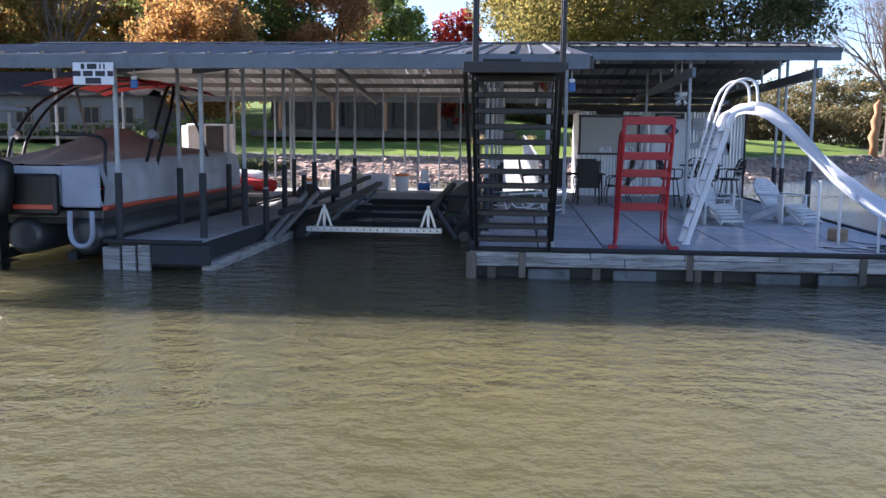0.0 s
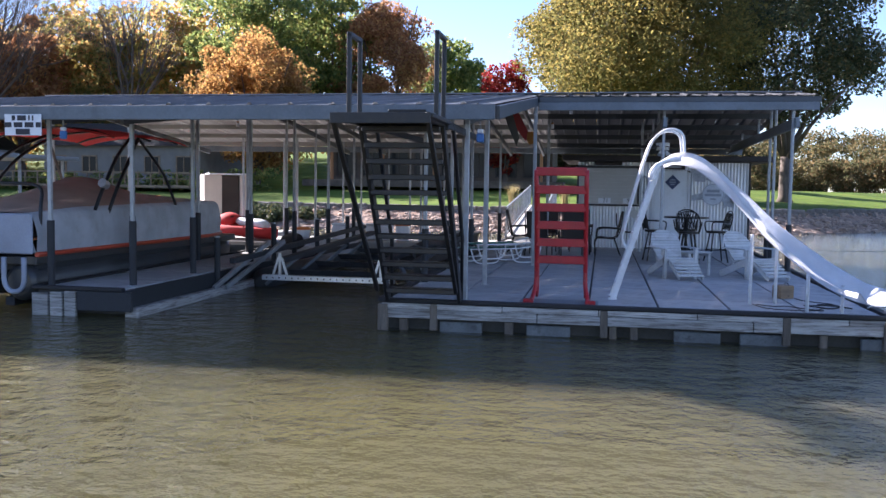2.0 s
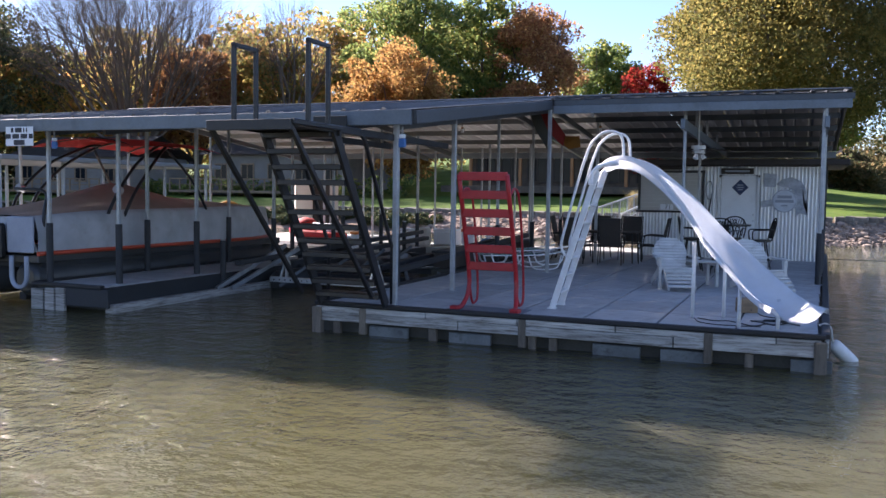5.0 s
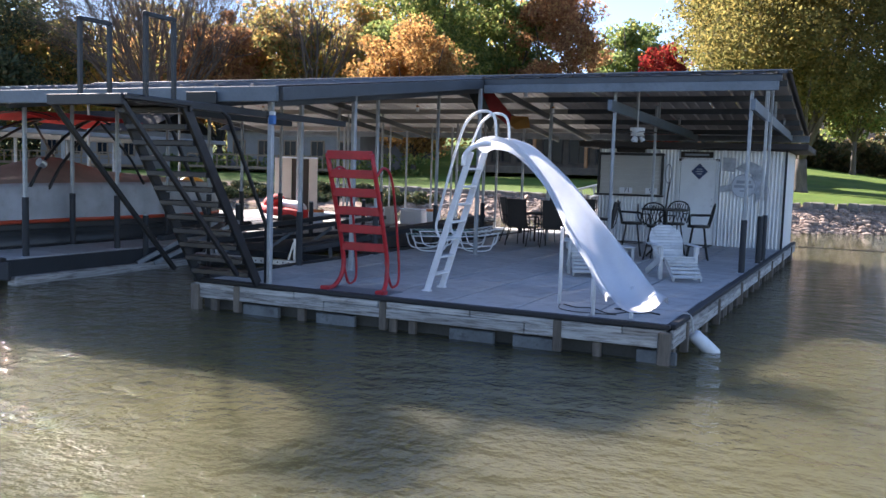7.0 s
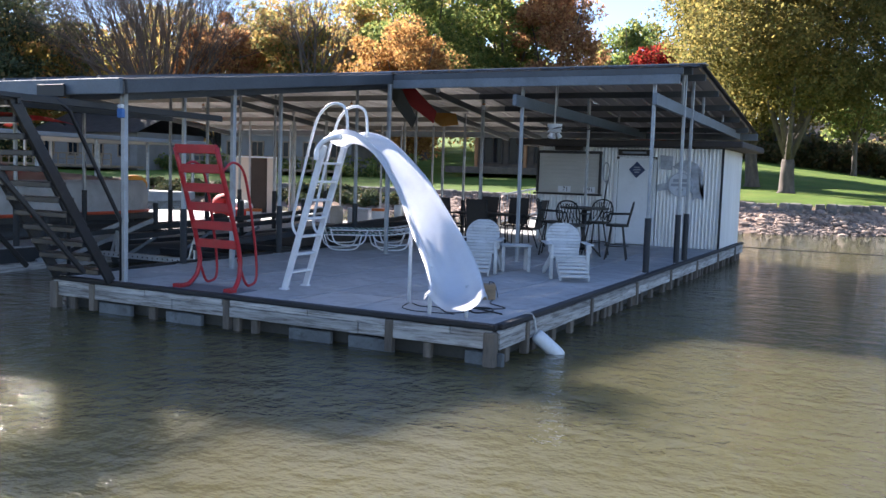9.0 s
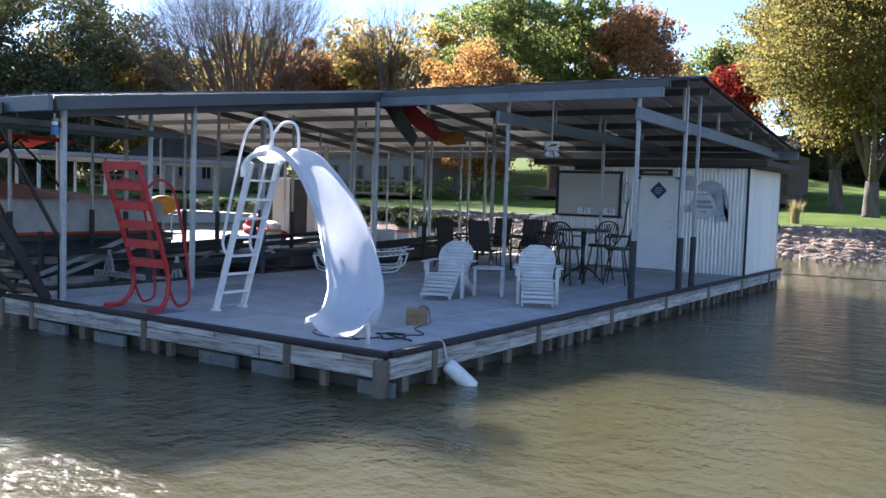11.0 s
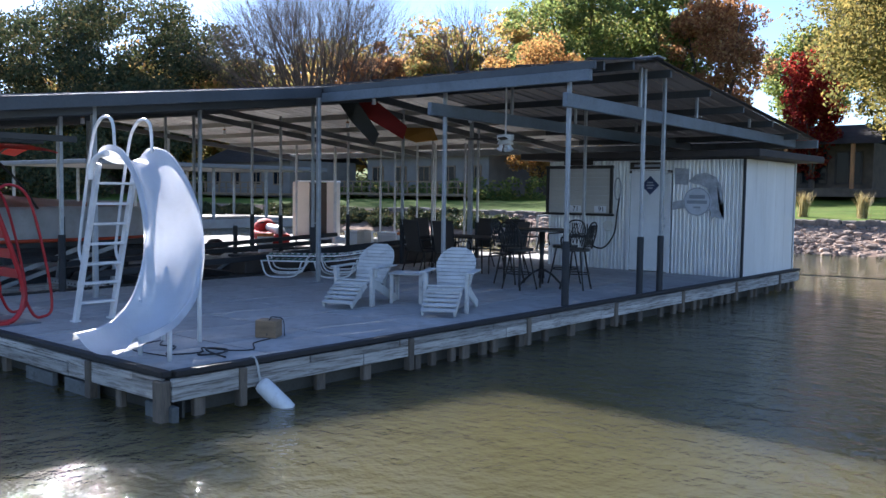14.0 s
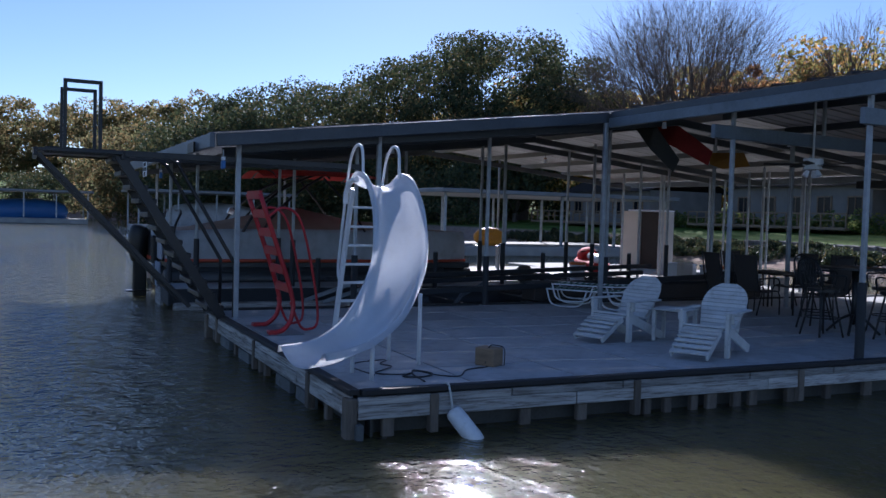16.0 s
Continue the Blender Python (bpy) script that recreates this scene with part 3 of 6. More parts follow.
def corrugated(x0, x1, z0, z1, y):
    def build(b):
        n = max(1, int((x1 - x0) / 0.083))
        w = (x1 - x0) / n
        cols = [(x0 + w * (k + u), y + v) for k in range(n) for u, v in ((0.0, 0.040), (0.24, 0.040), (0.36, 0.012), (0.44, -0.014), (0.80, -0.014), (0.88, 0.012))] + [(x1, y + 0.040)]
        n = len(cols) - 1
        zs = np.linspace(z0, z1, 4)
        rows = [[b.verts.new((cx, cy, z)) for cx, cy in cols] for z in zs]
        for lo, hi in zip(rows, rows[1:]):
            for i in range(n):
                b.faces.new((lo[i], lo[i + 1], hi[i + 1], hi[i])).smooth = True
    one("corrugated_sheet", M_CORR, build, shed)


DOOR0, DOOR1, DOORZ = 3.72, 4.62, 2.54
one("wall_core", M_DARKROOF, lambda b: (box(b, ((SX0 + DOOR0) / 2, SY0 + 0.075, 1.62), (DOOR0 - SX0, 0.06, 2.4)), box(b, ((DOOR1 + SX1) / 2, SY0 + 0.075, 1.62), (SX1 - DOOR1 - 0.04, 0.06, 2.4)), box(b, ((DOOR0 + DOOR1) / 2, SY0 + 0.075, 2.7), (DOOR1 - DOOR0, 0.06, 0.24))), shed)
corrugated(SX0, DOOR0 - 0.05, DZ, SZ, SY0)
corrugated(DOOR1 + 0.05, SX1 - 0.02, DZ, SZ, SY0)
corrugated(DOOR0 - 0.05, DOOR1 + 0.05, DOORZ + 0.06, SZ, SY0)
for k in range(5):
    y0 = SY0 + 0.02 + k * 0.576
    one("siding_panel", M_PANELW, lambda b: box(b, (SX1, y0 + 0.284, 1.62), (0.04, 0.566, 2.4), None, 0.006), shed)
one("wall", M_PANELW, lambda b: box(b, (SX0 + 0.02, (SY0 + SY1) / 2 + 0.05, 1.62), (0.05, SY1 - SY0 - 0.12, 2.4)), shed)
one("wall", M_PANELW, lambda b: box(b, ((SX0 + SX1) / 2, SY1 + 0.03, 1.62), (SX1 - SX0, 0.05, 2.4)), shed)
one("corner_trim", M_SLEEVE, lambda b: box(b, (SX1 - 0.005, SY0 - 0.012, 1.62), (0.05, 0.05, 2.4), None, 0.006), shed)
one("shed_roof", M_DARKROOF, lambda b: box(b, ((SX0 + SX1) / 2 + 0.05, (SY0 + SY1) / 2 - 0.1, SZ + 0.09), (SX1 - SX0 + 0.9, SY1 - SY0 + 1.0, 0.15), None, 0.02), shed, "dark flat shed roof")
door = one("door", M_DOOR, lambda b: box(b, ((DOOR0 + DOOR1) / 2, SY0 + 0.01, (DZ + DOORZ) / 2 + 0.01), (DOOR1 - DOOR0 - 0.02, 0.045, DOORZ - DZ - 0.02), None, 0.006), shed, "white flat shed door")
one("door_handle", M_ALU, lambda b: (cyl(b, (0, 0, 0), 0.03, 0.05, 12, m=pose(DOOR1 - 0.08, SY0 - 0.04, 1.42, 90)), cyl(b, (0, 0, 0), 0.024, 0.04, 12, m=pose(DOOR1 - 0.08, SY0 - 0.035, 1.58, 90))), door)
one("door_frame", M_DOOR, lambda b: (box(b, (DOOR0 - 0.03, SY0 - 0.02, 1.48), (0.055, 0.05, 2.12)), box(b, (DOOR1 + 0.03, SY0 - 0.02, 1.48), (0.055, 0.05, 2.12)), box(b, ((DOOR0 + DOOR1) / 2, SY0 - 0.02, DOORZ + 0.025), (0.8, 0.05, 0.055))), shed)
shutter = one("shutter", M_BOARD, lambda b: [box(b, (2.45, SY0 - 0.05, 1.70 + 0.1 * k), (1.58, 0.03, 0.097), None, 0.006) for k in range(10)], shed, "cream roll-down serving shutter")
one("shutter_frame", M_BLACK, lambda b: (box(b, (2.45, SY0 - 0.055, 2.68), (1.74, 0.07, 0.07)), box(b, (1.62, SY0 - 0.055, 2.15), (0.06, 0.06, 1.0)), box(b, (3.28, SY0 - 0.055, 2.15), (0.06, 0.06, 1.0)), box(b, (2.45, SY0 - 0.10, 1.62), (1.78, 0.16, 0.05))), shed)

# ---------------- diving stair over the water ----------------
def diving_stair():
    e = thing("diving_stair", "black steel stair up to a jumping platform over the water", "stair")
    xl, xr, zt = -0.62, 0.40, 2.80
    one("platform", M_BLACK, lambda b: (box(b, (-0.07, 10.45, zt), (1.12, 1.10, 0.05), None, 0.006), box(b, (-0.11, 9.89, zt - 0.03), (1.14, 0.05, 0.12), None, 0.005), box(b, (-0.11, 11.0, zt - 0.03), (1.14, 0.05, 0.12), None, 0.005)), e)
    for x in (xl, xr):
        one("stringer", M_BLACK, lambda b: span(b, (x, 10.95, zt - 0.02), (x, 12.42, 0.45), 0.05, 0.14, 0.006, (0, 1, 0)), e)
        one("brace", M_BLACK, lambda b: span(b, (x * 1.06, 9.92, zt - 0.05), (x * 1.06, 11.95, 0.62), 0.05, 0.06, 0.005, (0, 1, 0)), e)
        one("handrail", M_BLACK, lambda b: tube(b, [(x, 11.55, zt + 0.02), (x, 11.75, zt - 0.1), (x, 12.6, 1.25), (x, 12.6, 0.45)], 0.028, 8), e)
        one("side_beam", M_BLACK, lambda b: span(b, (x, 10.0, zt + 0.0), (x, 14.6, zt - 0.02), 0.05, 0.09, 0.005), e)
        one("grab_rail", M_BLACK, lambda b: (span(b, (x + 0.05, 10.25, zt), (x + 0.05, 10.25, zt + 0.95), 0.05, 0.05, 0.005), span(b, (x + 0.05, 10.70, zt), (x + 0.05, 10.70, zt + 0.95), 0.05, 0.05, 0.005), span(b, (x + 0.05, 10.225, zt + 0.95), (x + 0.05, 10.725, zt + 0.95), 0.05, 0.05, 0.005)), e, "black square-tube grab rail")
    n = 12
    for i in range(n):
        t = (i + 0.7) / n
        c = (-0.11, 12.42 + (10.95 - 12.42) * t, 0.45 + (zt - 0.47) * t)
        one("tread", M_BLACK, lambda b: box(b, c, (0.98, 0.25, 0.07), None, 0.008), e)
    return e


diving_stair()


# ---------------- red boarding ladder ----------------
def red_ladder():
    e = thing("boarding_ladder", "red painted steel boarding ladder with broad treads standing on the deck", "ladder", at=(1.76, 12.84, DZ))
    for x in (-0.345, 0.345):
        one("side_rail", M_RED, lambda b: tube(b, smooth_path([(x * 1.16, -0.10, 0.03), (x * 1.12, 0.04, 0.06), (x * 1.02, 0.16, 0.24), (x, 0.13, 0.60), (x * 0.99, -0.30, 1.86)], 5), 0.032, 8), e)
        one("foot", M_RED, lambda b: box(b, (x * 1.16 + (0.03 if x > 0 else -0.03), -0.12, 0.03), (0.14, 0.12, 0.06), None, 0.012), e)
        one("hoop_rail", M_RED, lambda b: tube(b, smooth_path([(x * 0.98, 0.14, 0.42), (x, 0.28, 0.1), (x, 0.40, 0.05), (x, 0.52, 0.16), (x, 0.46, 0.7), (x, 0.26, 1.5), (x, 0.02, 1.68), (x, -0.20, 1.55)], 5), 0.018, 8), e, "red tubular hoop handrail")
    for k in range(6):
        z = 0.60 + k * 0.248
        y = 0.13 - (z - 0.60) * 0.341
        one("tread", M_RED, lambda b: box(b, (0, y, z), (0.69, 0.045, 0.115), None, 0.008), e)
    return e


red_ladder()


# ---------------- water slide ----------------
def slide():
    e = thing("water_slide", "white fibreglass water slide curving over the deck corner", "slide")
    path = smooth_path([(3.20, 13.70, 2.36), (3.36, 13.70, 2.40), (3.68, 13.71, 2.31), (4.16, 13.65, 1.90), (4.64, 13.46, 1.36), (5.14, 13.05, 0.92), (5.42, 12.68, 0.71), (5.60, 12.36, 0.635), (5.74, 12.05, 0.62)], 7)
    prof = []
    for k in range(13):
        a = -1.0 + 2.0 * k / 12
        prof.append((a * 0.27, 0.17 * abs(a) ** 2.6))
    lip = [(-0.30, 0.175), (-0.31, 0.11)]
    full = lip[::-1] + prof + [(0.30, 0.175), (0.31, 0.11)]

    def chute(b):
        rows = []
        m = len(path)
        for i, p in enumerate(path):
            t = (path[min(m - 1, i + 1)] - path[max(0, i - 1)]).normalized()
            side = t.cross(Vector((0, 0, 1))).normalized()
            upv = side.cross(t).normalized()
            flat = 0.55 + 0.45 * min(1.0, i / 8.0)
            wide = 1.0 + 0.10 * max(0.0, (i - m + 8) / 8)
            rows.append([b.verts.new(p + side * (u * wide) + upv * (v * flat)) for u, v in full])
        for i in range(m - 1):
            for j in range(len(full) - 1):
                b.faces.new((rows[i][j], rows[i][j + 1], rows[i + 1][j + 1], rows[i + 1][j])).smooth = True
        bmesh.ops.solidify(b, geom=b.faces[:], thickness=0.018)
    one("chute", M_WHITE, chute, e)
    for y in (13.40, 14.00):
        one("entry_lip", M_WHITE, lambda b: tube(b, smooth_path([(3.02, y, 2.17), (3.03, y, 2.29), (3.10, y, 2.39), (3.22, y, 2.45), (3.40, y, 2.47)], 4), 0.035, 8), e)
    for y in (13.46, 13.94):
        one("ladder_rail", M_WHITEM, lambda b: span(b, (2.50, y, DZ), (3.10, y, 2.36), 0.05, 0.085, 0.008), e)
        one("foot_plate", M_WHITEM, lambda b: box(b, (2.50, y, DZ + 0.012), (0.12, 0.09, 0.024), None, 0.004), e)
        one("grab_rail", M_WHITEM, lambda b: tube(b, smooth_path([(2.74, y, 1.12), (2.62, y, 1.28), (2.66, y, 1.55), (2.93, y, 2.55), (3.08, y, 2.82), (3.26, y, 2.90), (3.42, y, 2.82), (3.46, y, 2.50)], 5), 0.019, 8), e, "white tubular grab rail")
    for k in range(7):
        z = DZ + 0.24 + k * 0.245
        x = 2.50 + 0.60 * (z - DZ) / (2.36 - DZ)
        one("rung", M_WHITEM, lambda b: box(b, (x, 13.70, z), (0.10, 0.45, 0.03), None, 0.006), e)
    for (x, y, z) in ((4.42, 13.46, 1.42), (4.80, 13.66, 1.20), (5.05, 12.80, 0.98), (5.50, 12.84, 0.80)):
        one("leg", M_WHITEM, lambda b: tube(b, [(x, y, DZ), (x, y, z)], 0.024, 8), e)
    return e


slide()


# ---------------- adirondack chairs and side table ----------------
def adirondack():
    e = thing("adirondack_chair", "weathered white adirondack chair with a slatted leg rest", "chair", "adirondack chairs")
    w = 0.54

    def half(t):
        return 0.23 + 0.06 * min(1.0, t / 0.5) if t < 0.55 else 0.29 * math.sqrt(max(0.03, 1 - ((t - 0.55) / 0.47) ** 2))

    def back_slat(b, t0, t1):
        p = [Vector((u, 0.98 + t * 0.42, 0.31 + t * 0.54)) for t in (t0, t1) for u in (-half(t), half(t))]
        n = Vector((0, -0.54, 0.42)).normalized() * 0.011
        lo, hi = [b.verts.new(q - n) for q in p], [b.verts.new(q + n) for q in p]
        b.faces.new((hi[0], hi[1], hi[3], hi[2]))
        b.faces.new((lo[2], lo[3], lo[1], lo[0]))
        for m, k in ((0, 1), (1, 3), (3, 2), (2, 0)):
            b.faces.new((lo[m], lo[k], hi[k], hi[m]))
    for k in range(11):
        one("back_slat", M_CHAIRW, lambda b: back_slat(b, k / 11, (k + 0.86) / 11), e)
    for k in range(7):
        t = k / 6
        one("seat_slat", M_CHAIRW, lambda b: box(b, (0, 0.50 + t * 0.46, 0.37 - t * 0.07), (w, 0.068, 0.022), None, 0.004), e)
    for k in range(7):
        t = k / 6
        one("rest_slat", M_CHAIRW, lambda b: box(b, (0, 0, 0), (0.48, 0.068, 0.022), pose(0, 0.0 + t * 0.46, 0.10 + 0.24 * math.sin(t * 1.5), 26 * (1 - t)), 0.004), e)
    for s in (-1, 1):
        one("arm", M_CHAIRW, lambda b: box(b, (s * 0.33, 0.80, 0.55), (0.11, 0.70, 0.024), None, 0.012), e)
        one("front_leg", M_CHAIRW, lambda b: box(b, (s * 0.29, 0.50, 0.27), (0.05, 0.09, 0.54), None, 0.005), e)
        one("back_leg", M_CHAIRW, lambda b: span(b, (s * 0.30, 0.48, 0.34), (s * 0.30, 1.30, 0.03), 0.03, 0.12, 0.005), e)
        one("rest_leg", M_CHAIRW, lambda b: span(b, (s * 0.22, 0.44, 0.31), (s * 0.22, -0.02, 0.05), 0.03, 0.07, 0.005), e)
        one("back_support", M_CHAIRW, lambda b: span(b, (s * 0.24, 0.99, 0.24), (s * 0.20, 1.38, 0.76), 0.03, 0.04, 0.004), e)
        one("arm_bracket", M_CHAIRW, lambda b: box(b, (s * 0.33, 0.52, 0.48), (0.03, 0.08, 0.12), None, 0.01), e)
    return e


chair = adirondack()
chair.matrix_basis = pose(3.90, 16.55, DZ, 0, 0, 18)
copy_thing(chair, pose(5.45, 16.90, DZ, 0, 0, 28))


def side_table(x, y, rz):
    e = thing("side_table", "small weathered white slatted side table", "table", at=(x, y, DZ), rz=rz)
    for k in range(5):
        one("top_slat", M_CHAIRW, lambda b: box(b, (0, -0.2 + k * 0.1, 0.44), (0.52, 0.09, 0.022), None, 0.004), e)
    for sx in (-0.22, 0.22):
        one("apron", M_CHAIRW, lambda b: box(b, (sx, 0, 0.395), (0.024, 0.40, 0.06), None, 0.003), e)
        for sy in (-0.19, 0.19):
            one("leg", M_CHAIRW, lambda b: box(b, (sx, sy, 0.21), (0.05, 0.05, 0.42), None, 0.004), e)


side_table(4.06, 17.86, 30)


# ---------------- bar set in black cast metal ----------------
def bar_chair():
    e = thing("bar_chair", "black cast metal bar chair with lattice back", "chair", "bar chairs")
    for a in (45, 135, 225, 315):
        c, s = math.cos(radians(a)), math.sin(radians(a))
        one("leg", M_CAST, lambda b: tube(b, smooth_path([(c * 0.16, s * 0.16, 0.66), (c * 0.22, s * 0.22, 0.35), (c * 0.30, s * 0.30, 0.0)], 4), 0.016, 6), e)
    one("foot_ring", M_CAST, lambda b: tube(b, [(0.24 * math.cos(t), 0.24 * math.sin(t), 0.28) for t in np.linspace(0, 6.283, 17)[:-1]], 0.011, 6, True), e)
    one("seat", M_CAST, lambda b: cyl(b, (0, 0, 0.69), 0.23, 0.05, 20), e)
    one("back_frame", M_CAST, lambda b: tube(b, smooth_path([(-0.22, 0.2, 0.70), (-0.25, 0.26, 0.95), (-0.17, 0.30, 1.12), (0, 0.31, 1.17), (0.17, 0.30, 1.12), (0.25, 0.26, 0.95), (0.22, 0.2, 0.70)], 4), 0.016, 6), e)
    for k in range(-2, 3):
        one("back_lattice", M_CAST, lambda b: (span(b, (k * 0.09, 0.22, 0.74), (k * 0.05 + 0.1, 0.30, 1.12), 0.016, 0.012), span(b, (k * 0.09, 0.22, 0.74), (k * 0.05 - 0.1, 0.30, 1.12), 0.016, 0.012)), e)
    for s in (-1, 1):
        one("armrest", M_CAST, lambda b: tube(b, smooth_path([(s * 0.24, 0.25, 0.93), (s * 0.28, 0.0, 0.92), (s * 0.26, -0.18, 0.90), (s * 0.22, -0.18, 0.70)], 4), 0.015, 6), e)
    return e


bc = bar_chair()
BT = (4.22, 21.22)
places = [(0, -0.68, 180), (0.68, 0.05, -90), (0.05, 0.70, 0), (-0.70, 0.0, 90)]
for i, (dx, dy, rz) in enumerate(places):
    m = pose(BT[0] + dx, BT[1] + dy, DZ, 0, 0, rz + (12 if i % 2 else -9))
    if i == 0:
        bc.matrix_basis = m
    else:
        copy_thing(bc, m)


def bar_table():
    e = thing("bar_table", "round black cast metal bar table", "table", at=(*BT, DZ))
    one("tabletop", M_CAST, lambda b: cyl(b, (0, 0, 1.01), 0.50, 0.035, 32), e)
    one("column", M_CAST, lambda b: tube(b, [(0, 0, 0.15), (0, 0, 0.5), (0, 0, 1.0)], [0.06, 0.035, 0.06], 10), e)
    for a in (0, 90, 180, 270):
        c, s = math.cos(radians(a + 30)), math.sin(radians(a + 30))
        one("leg", M_CAST, lambda b: tube(b, smooth_path([(c * 0.04, s * 0.04, 0.30), (c * 0.18, s * 0.18, 0.22), (c * 0.38, s * 0.38, 0.02)], 4), 0.022, 6), e)


bar_table()


# ---------------- dining set with dark slings ----------------
def sling_chair():
    e = thing("patio_chair", "dark brown sling patio chair on a black frame", "chair", "patio dining chairs")
    one("seat", M_SLING, lambda b: box(b, (0, -0.02, 0.42), (0.48, 0.48, 0.025), None, 0.01), e)
    one("backrest", M_SLING, lambda b: box(b, (0, 0, 0), (0.48, 0.025, 0.66), pose(0, 0.31, 0.76, -12), 0.01), e)
    for s in (-1, 1):
        one("side_frame", M_CAST, lambda b: tube(b, smooth_path([(s * 0.26, 0.40, 1.09), (s * 0.26, 0.25, 0.45), (s * 0.27, -0.24, 0.42), (s * 0.28, -0.28, 0.0)], 4), 0.014, 6), e)
        one("leg", M_CAST, lambda b: tube(b, [(s * 0.26, 0.18, 0.44), (s * 0.27, 0.34, 0.0)], 0.014, 6), e)
        one("armrest", M_CAST, lambda b: tube(b, smooth_path([(s * 0.28, 0.30, 0.66), (s * 0.30, -0.18, 0.66), (s * 0.28, -0.25, 0.43)], 4), 0.017, 6), e)
    return e


sc = sling_chair()
DT = (1.35, 22.75)
spots = [(-1.05, 0.1, 92), (-0.55, -0.82, 172), (0.25, -0.85, 186), (1.08, -0.05, -88), (0.4, 0.86, 5), (-0.45, 0.84, -6)]
for i, (dx, dy, rz) in enumerate(spots):
    m = pose(DT[0] + dx, DT[1] + dy, DZ, 0, 0, rz)
    if i == 0:
        sc.matrix_basis = m
    else:
        copy_thing(sc, m)
dt = thing("patio_table", "rectangular dark patio dining table", "table", at=(*DT, DZ))
one("tabletop", M_SLING, lambda b: box(b, (0, 0, 0.72), (1.5, 0.95, 0.035), None, 0.012), dt)
for sx in (-0.65, 0.65):
    for sy in (-0.38, 0.38):
        one("leg", M_CAST, lambda b: tube(b, [(sx, sy, 0.70), (sx * 1.04, sy * 1.04, 0.0)], 0.02, 6), dt)


# ---------------- stacked strap loungers ----------------
def lounger():
    e = thing("lounge_chair", "white tube lounge chair with green straps", "lounger", "stacked lounge chairs")
    for s in (-1, 1):
        one("side_tube", M_WHITEM, lambda b: tube(b, smooth_path([(s * 0.30, -0.95, 0.32), (s * 0.30, 0.30, 0.32), (s * 0.30, 0.95, 0.40)], 4), 0.016, 6), e)
        for y0 in (-0.55, 0.45):
            one("leg_loop", M_WHITEM, lambda b: tube(b, smooth_path([(s * 0.31, y0 - 0.38, 0.31), (s * 0.33, y0 - 0.28, 0.06), (s * 0.34, y0, 0.016), (s * 0.33, y0 + 0.28, 0.06), (s * 0.31, y0 + 0.38, 0.31)], 4), 0.016, 6), e)
    for k in range(16):
        y = -0.90 + k * 0.115
        z = 0.325 + max(0, y - 0.3) * 0.12
        one("strap", M_GREEN if k < 12 else M_WHITEM, lambda b: box(b, (0, y, z), (0.60, 0.055, 0.008), None, 0.002), e)
    return e


lg = lounger()
lg.matrix_basis = pose(0.14, 19.45, DZ, 0, 0, -50)
copy_thing(lg, pose(0.20, 19.52, DZ + 0.10, 0, 0, -45))

# ---------------- small things on the deck ----------------
blk = thing("wood_block", "cut wooden block with a cord loop on the deck", "block", at=(5.05, 14.40, DZ), rz=28)
one("body", M_WOOD, lambda b: box(b, (0, 0, 0.10), (0.25, 0.20, 0.20), None, 0.012), blk)
one("cord_loop", M_CORD, lambda b: tube(b, smooth_path([(0.02, -0.10, 0.03), (0.04, -0.06, 0.215), (0.06, 0.06, 0.22), (0.13, 0.11, 0.18), (0.17, 0.05, 0.012)], 5), 0.006, 6), blk)


def cord(name, label, pts, r, mat):
    bm = bmesh.new()
    tube(bm, smooth_path(pts, 6), r, 6)
    return tagged(part(name, bm, mat), label, "cord")


z = DZ + 0.012
cord("power_cord", "black power cord lying on the deck", [(4.5, 13.4, z), (4.7, 13.25, z), (4.9, 13.3, z), (5.2, 13.0, z), (5.35, 13.3, z), (5.15, 13.45, z), (5.45, 13.55, z), (5.6, 13.75, z), (5.3, 14.0, z), (5.2, 14.3, z)], 0.007, M_CORD)
cord("hose_tangle", "tangle of black hose near the deck corner", [(5.3, 13.35, z), (5.45, 13.2, z), (5.6, 13.35, z + 0.015), (5.5, 13.5, z + 0.02), (5.32, 13.4, z + 0.025), (5.5, 13.28, z + 0.03), (5.75, 13.3, z)], 0.010, M_CORD)
cord("extension_cord", "thin dark cord trailing to the slide", [(4.45, 13.40, z), (4.55, 13.05, z), (4.75, 12.90, z), (5.0, 12.90, z), (5.3, 12.95, z)], 0.006, M_CORD)
fender = thing("dock_fender", "white boat fender hanging from a rope at the deck edge", "fender", at=(6.13, 13.42, 0.22))
one("body", M_WHITEM, lambda b: tube(b, [Vector((0.27, 0.15, -0.27)) * k for k in (0.0, 0.03, 0.10, 0.30, 0.55, 0.80, 0.95, 1.0)], [0.045, 0.072, 0.084, 0.086, 0.086, 0.086, 0.080, 0.055], 14), fender)
one("rope", M_CHAIRW, lambda b: tube(b, smooth_path([(-0.16, -0.02, 0.215), (-0.08, -0.02, 0.245), (-0.02, -0.02, 0.19), (-0.005, -0.01, 0.10), (0.01, 0.0, 0.0)], 4), 0.012, 6), fender)
tagged(one("deck_mat", M_FASCIA, lambda b: box(b, (1.75, 12.86, DZ + 0.006), (1.1, 0.55, 0.010), None, 0.003)), "thin grey mat under the red ladder", "mat")

# mooring line across the water at the shed end
cord("mooring_line", "thin mooring line running from the dock to the bank", [(6.0, 28.4, 0.32), (12, 32, 0.12), (22, 37, 0.14), (40, 44, 0.3)], 0.012, M_CORD)


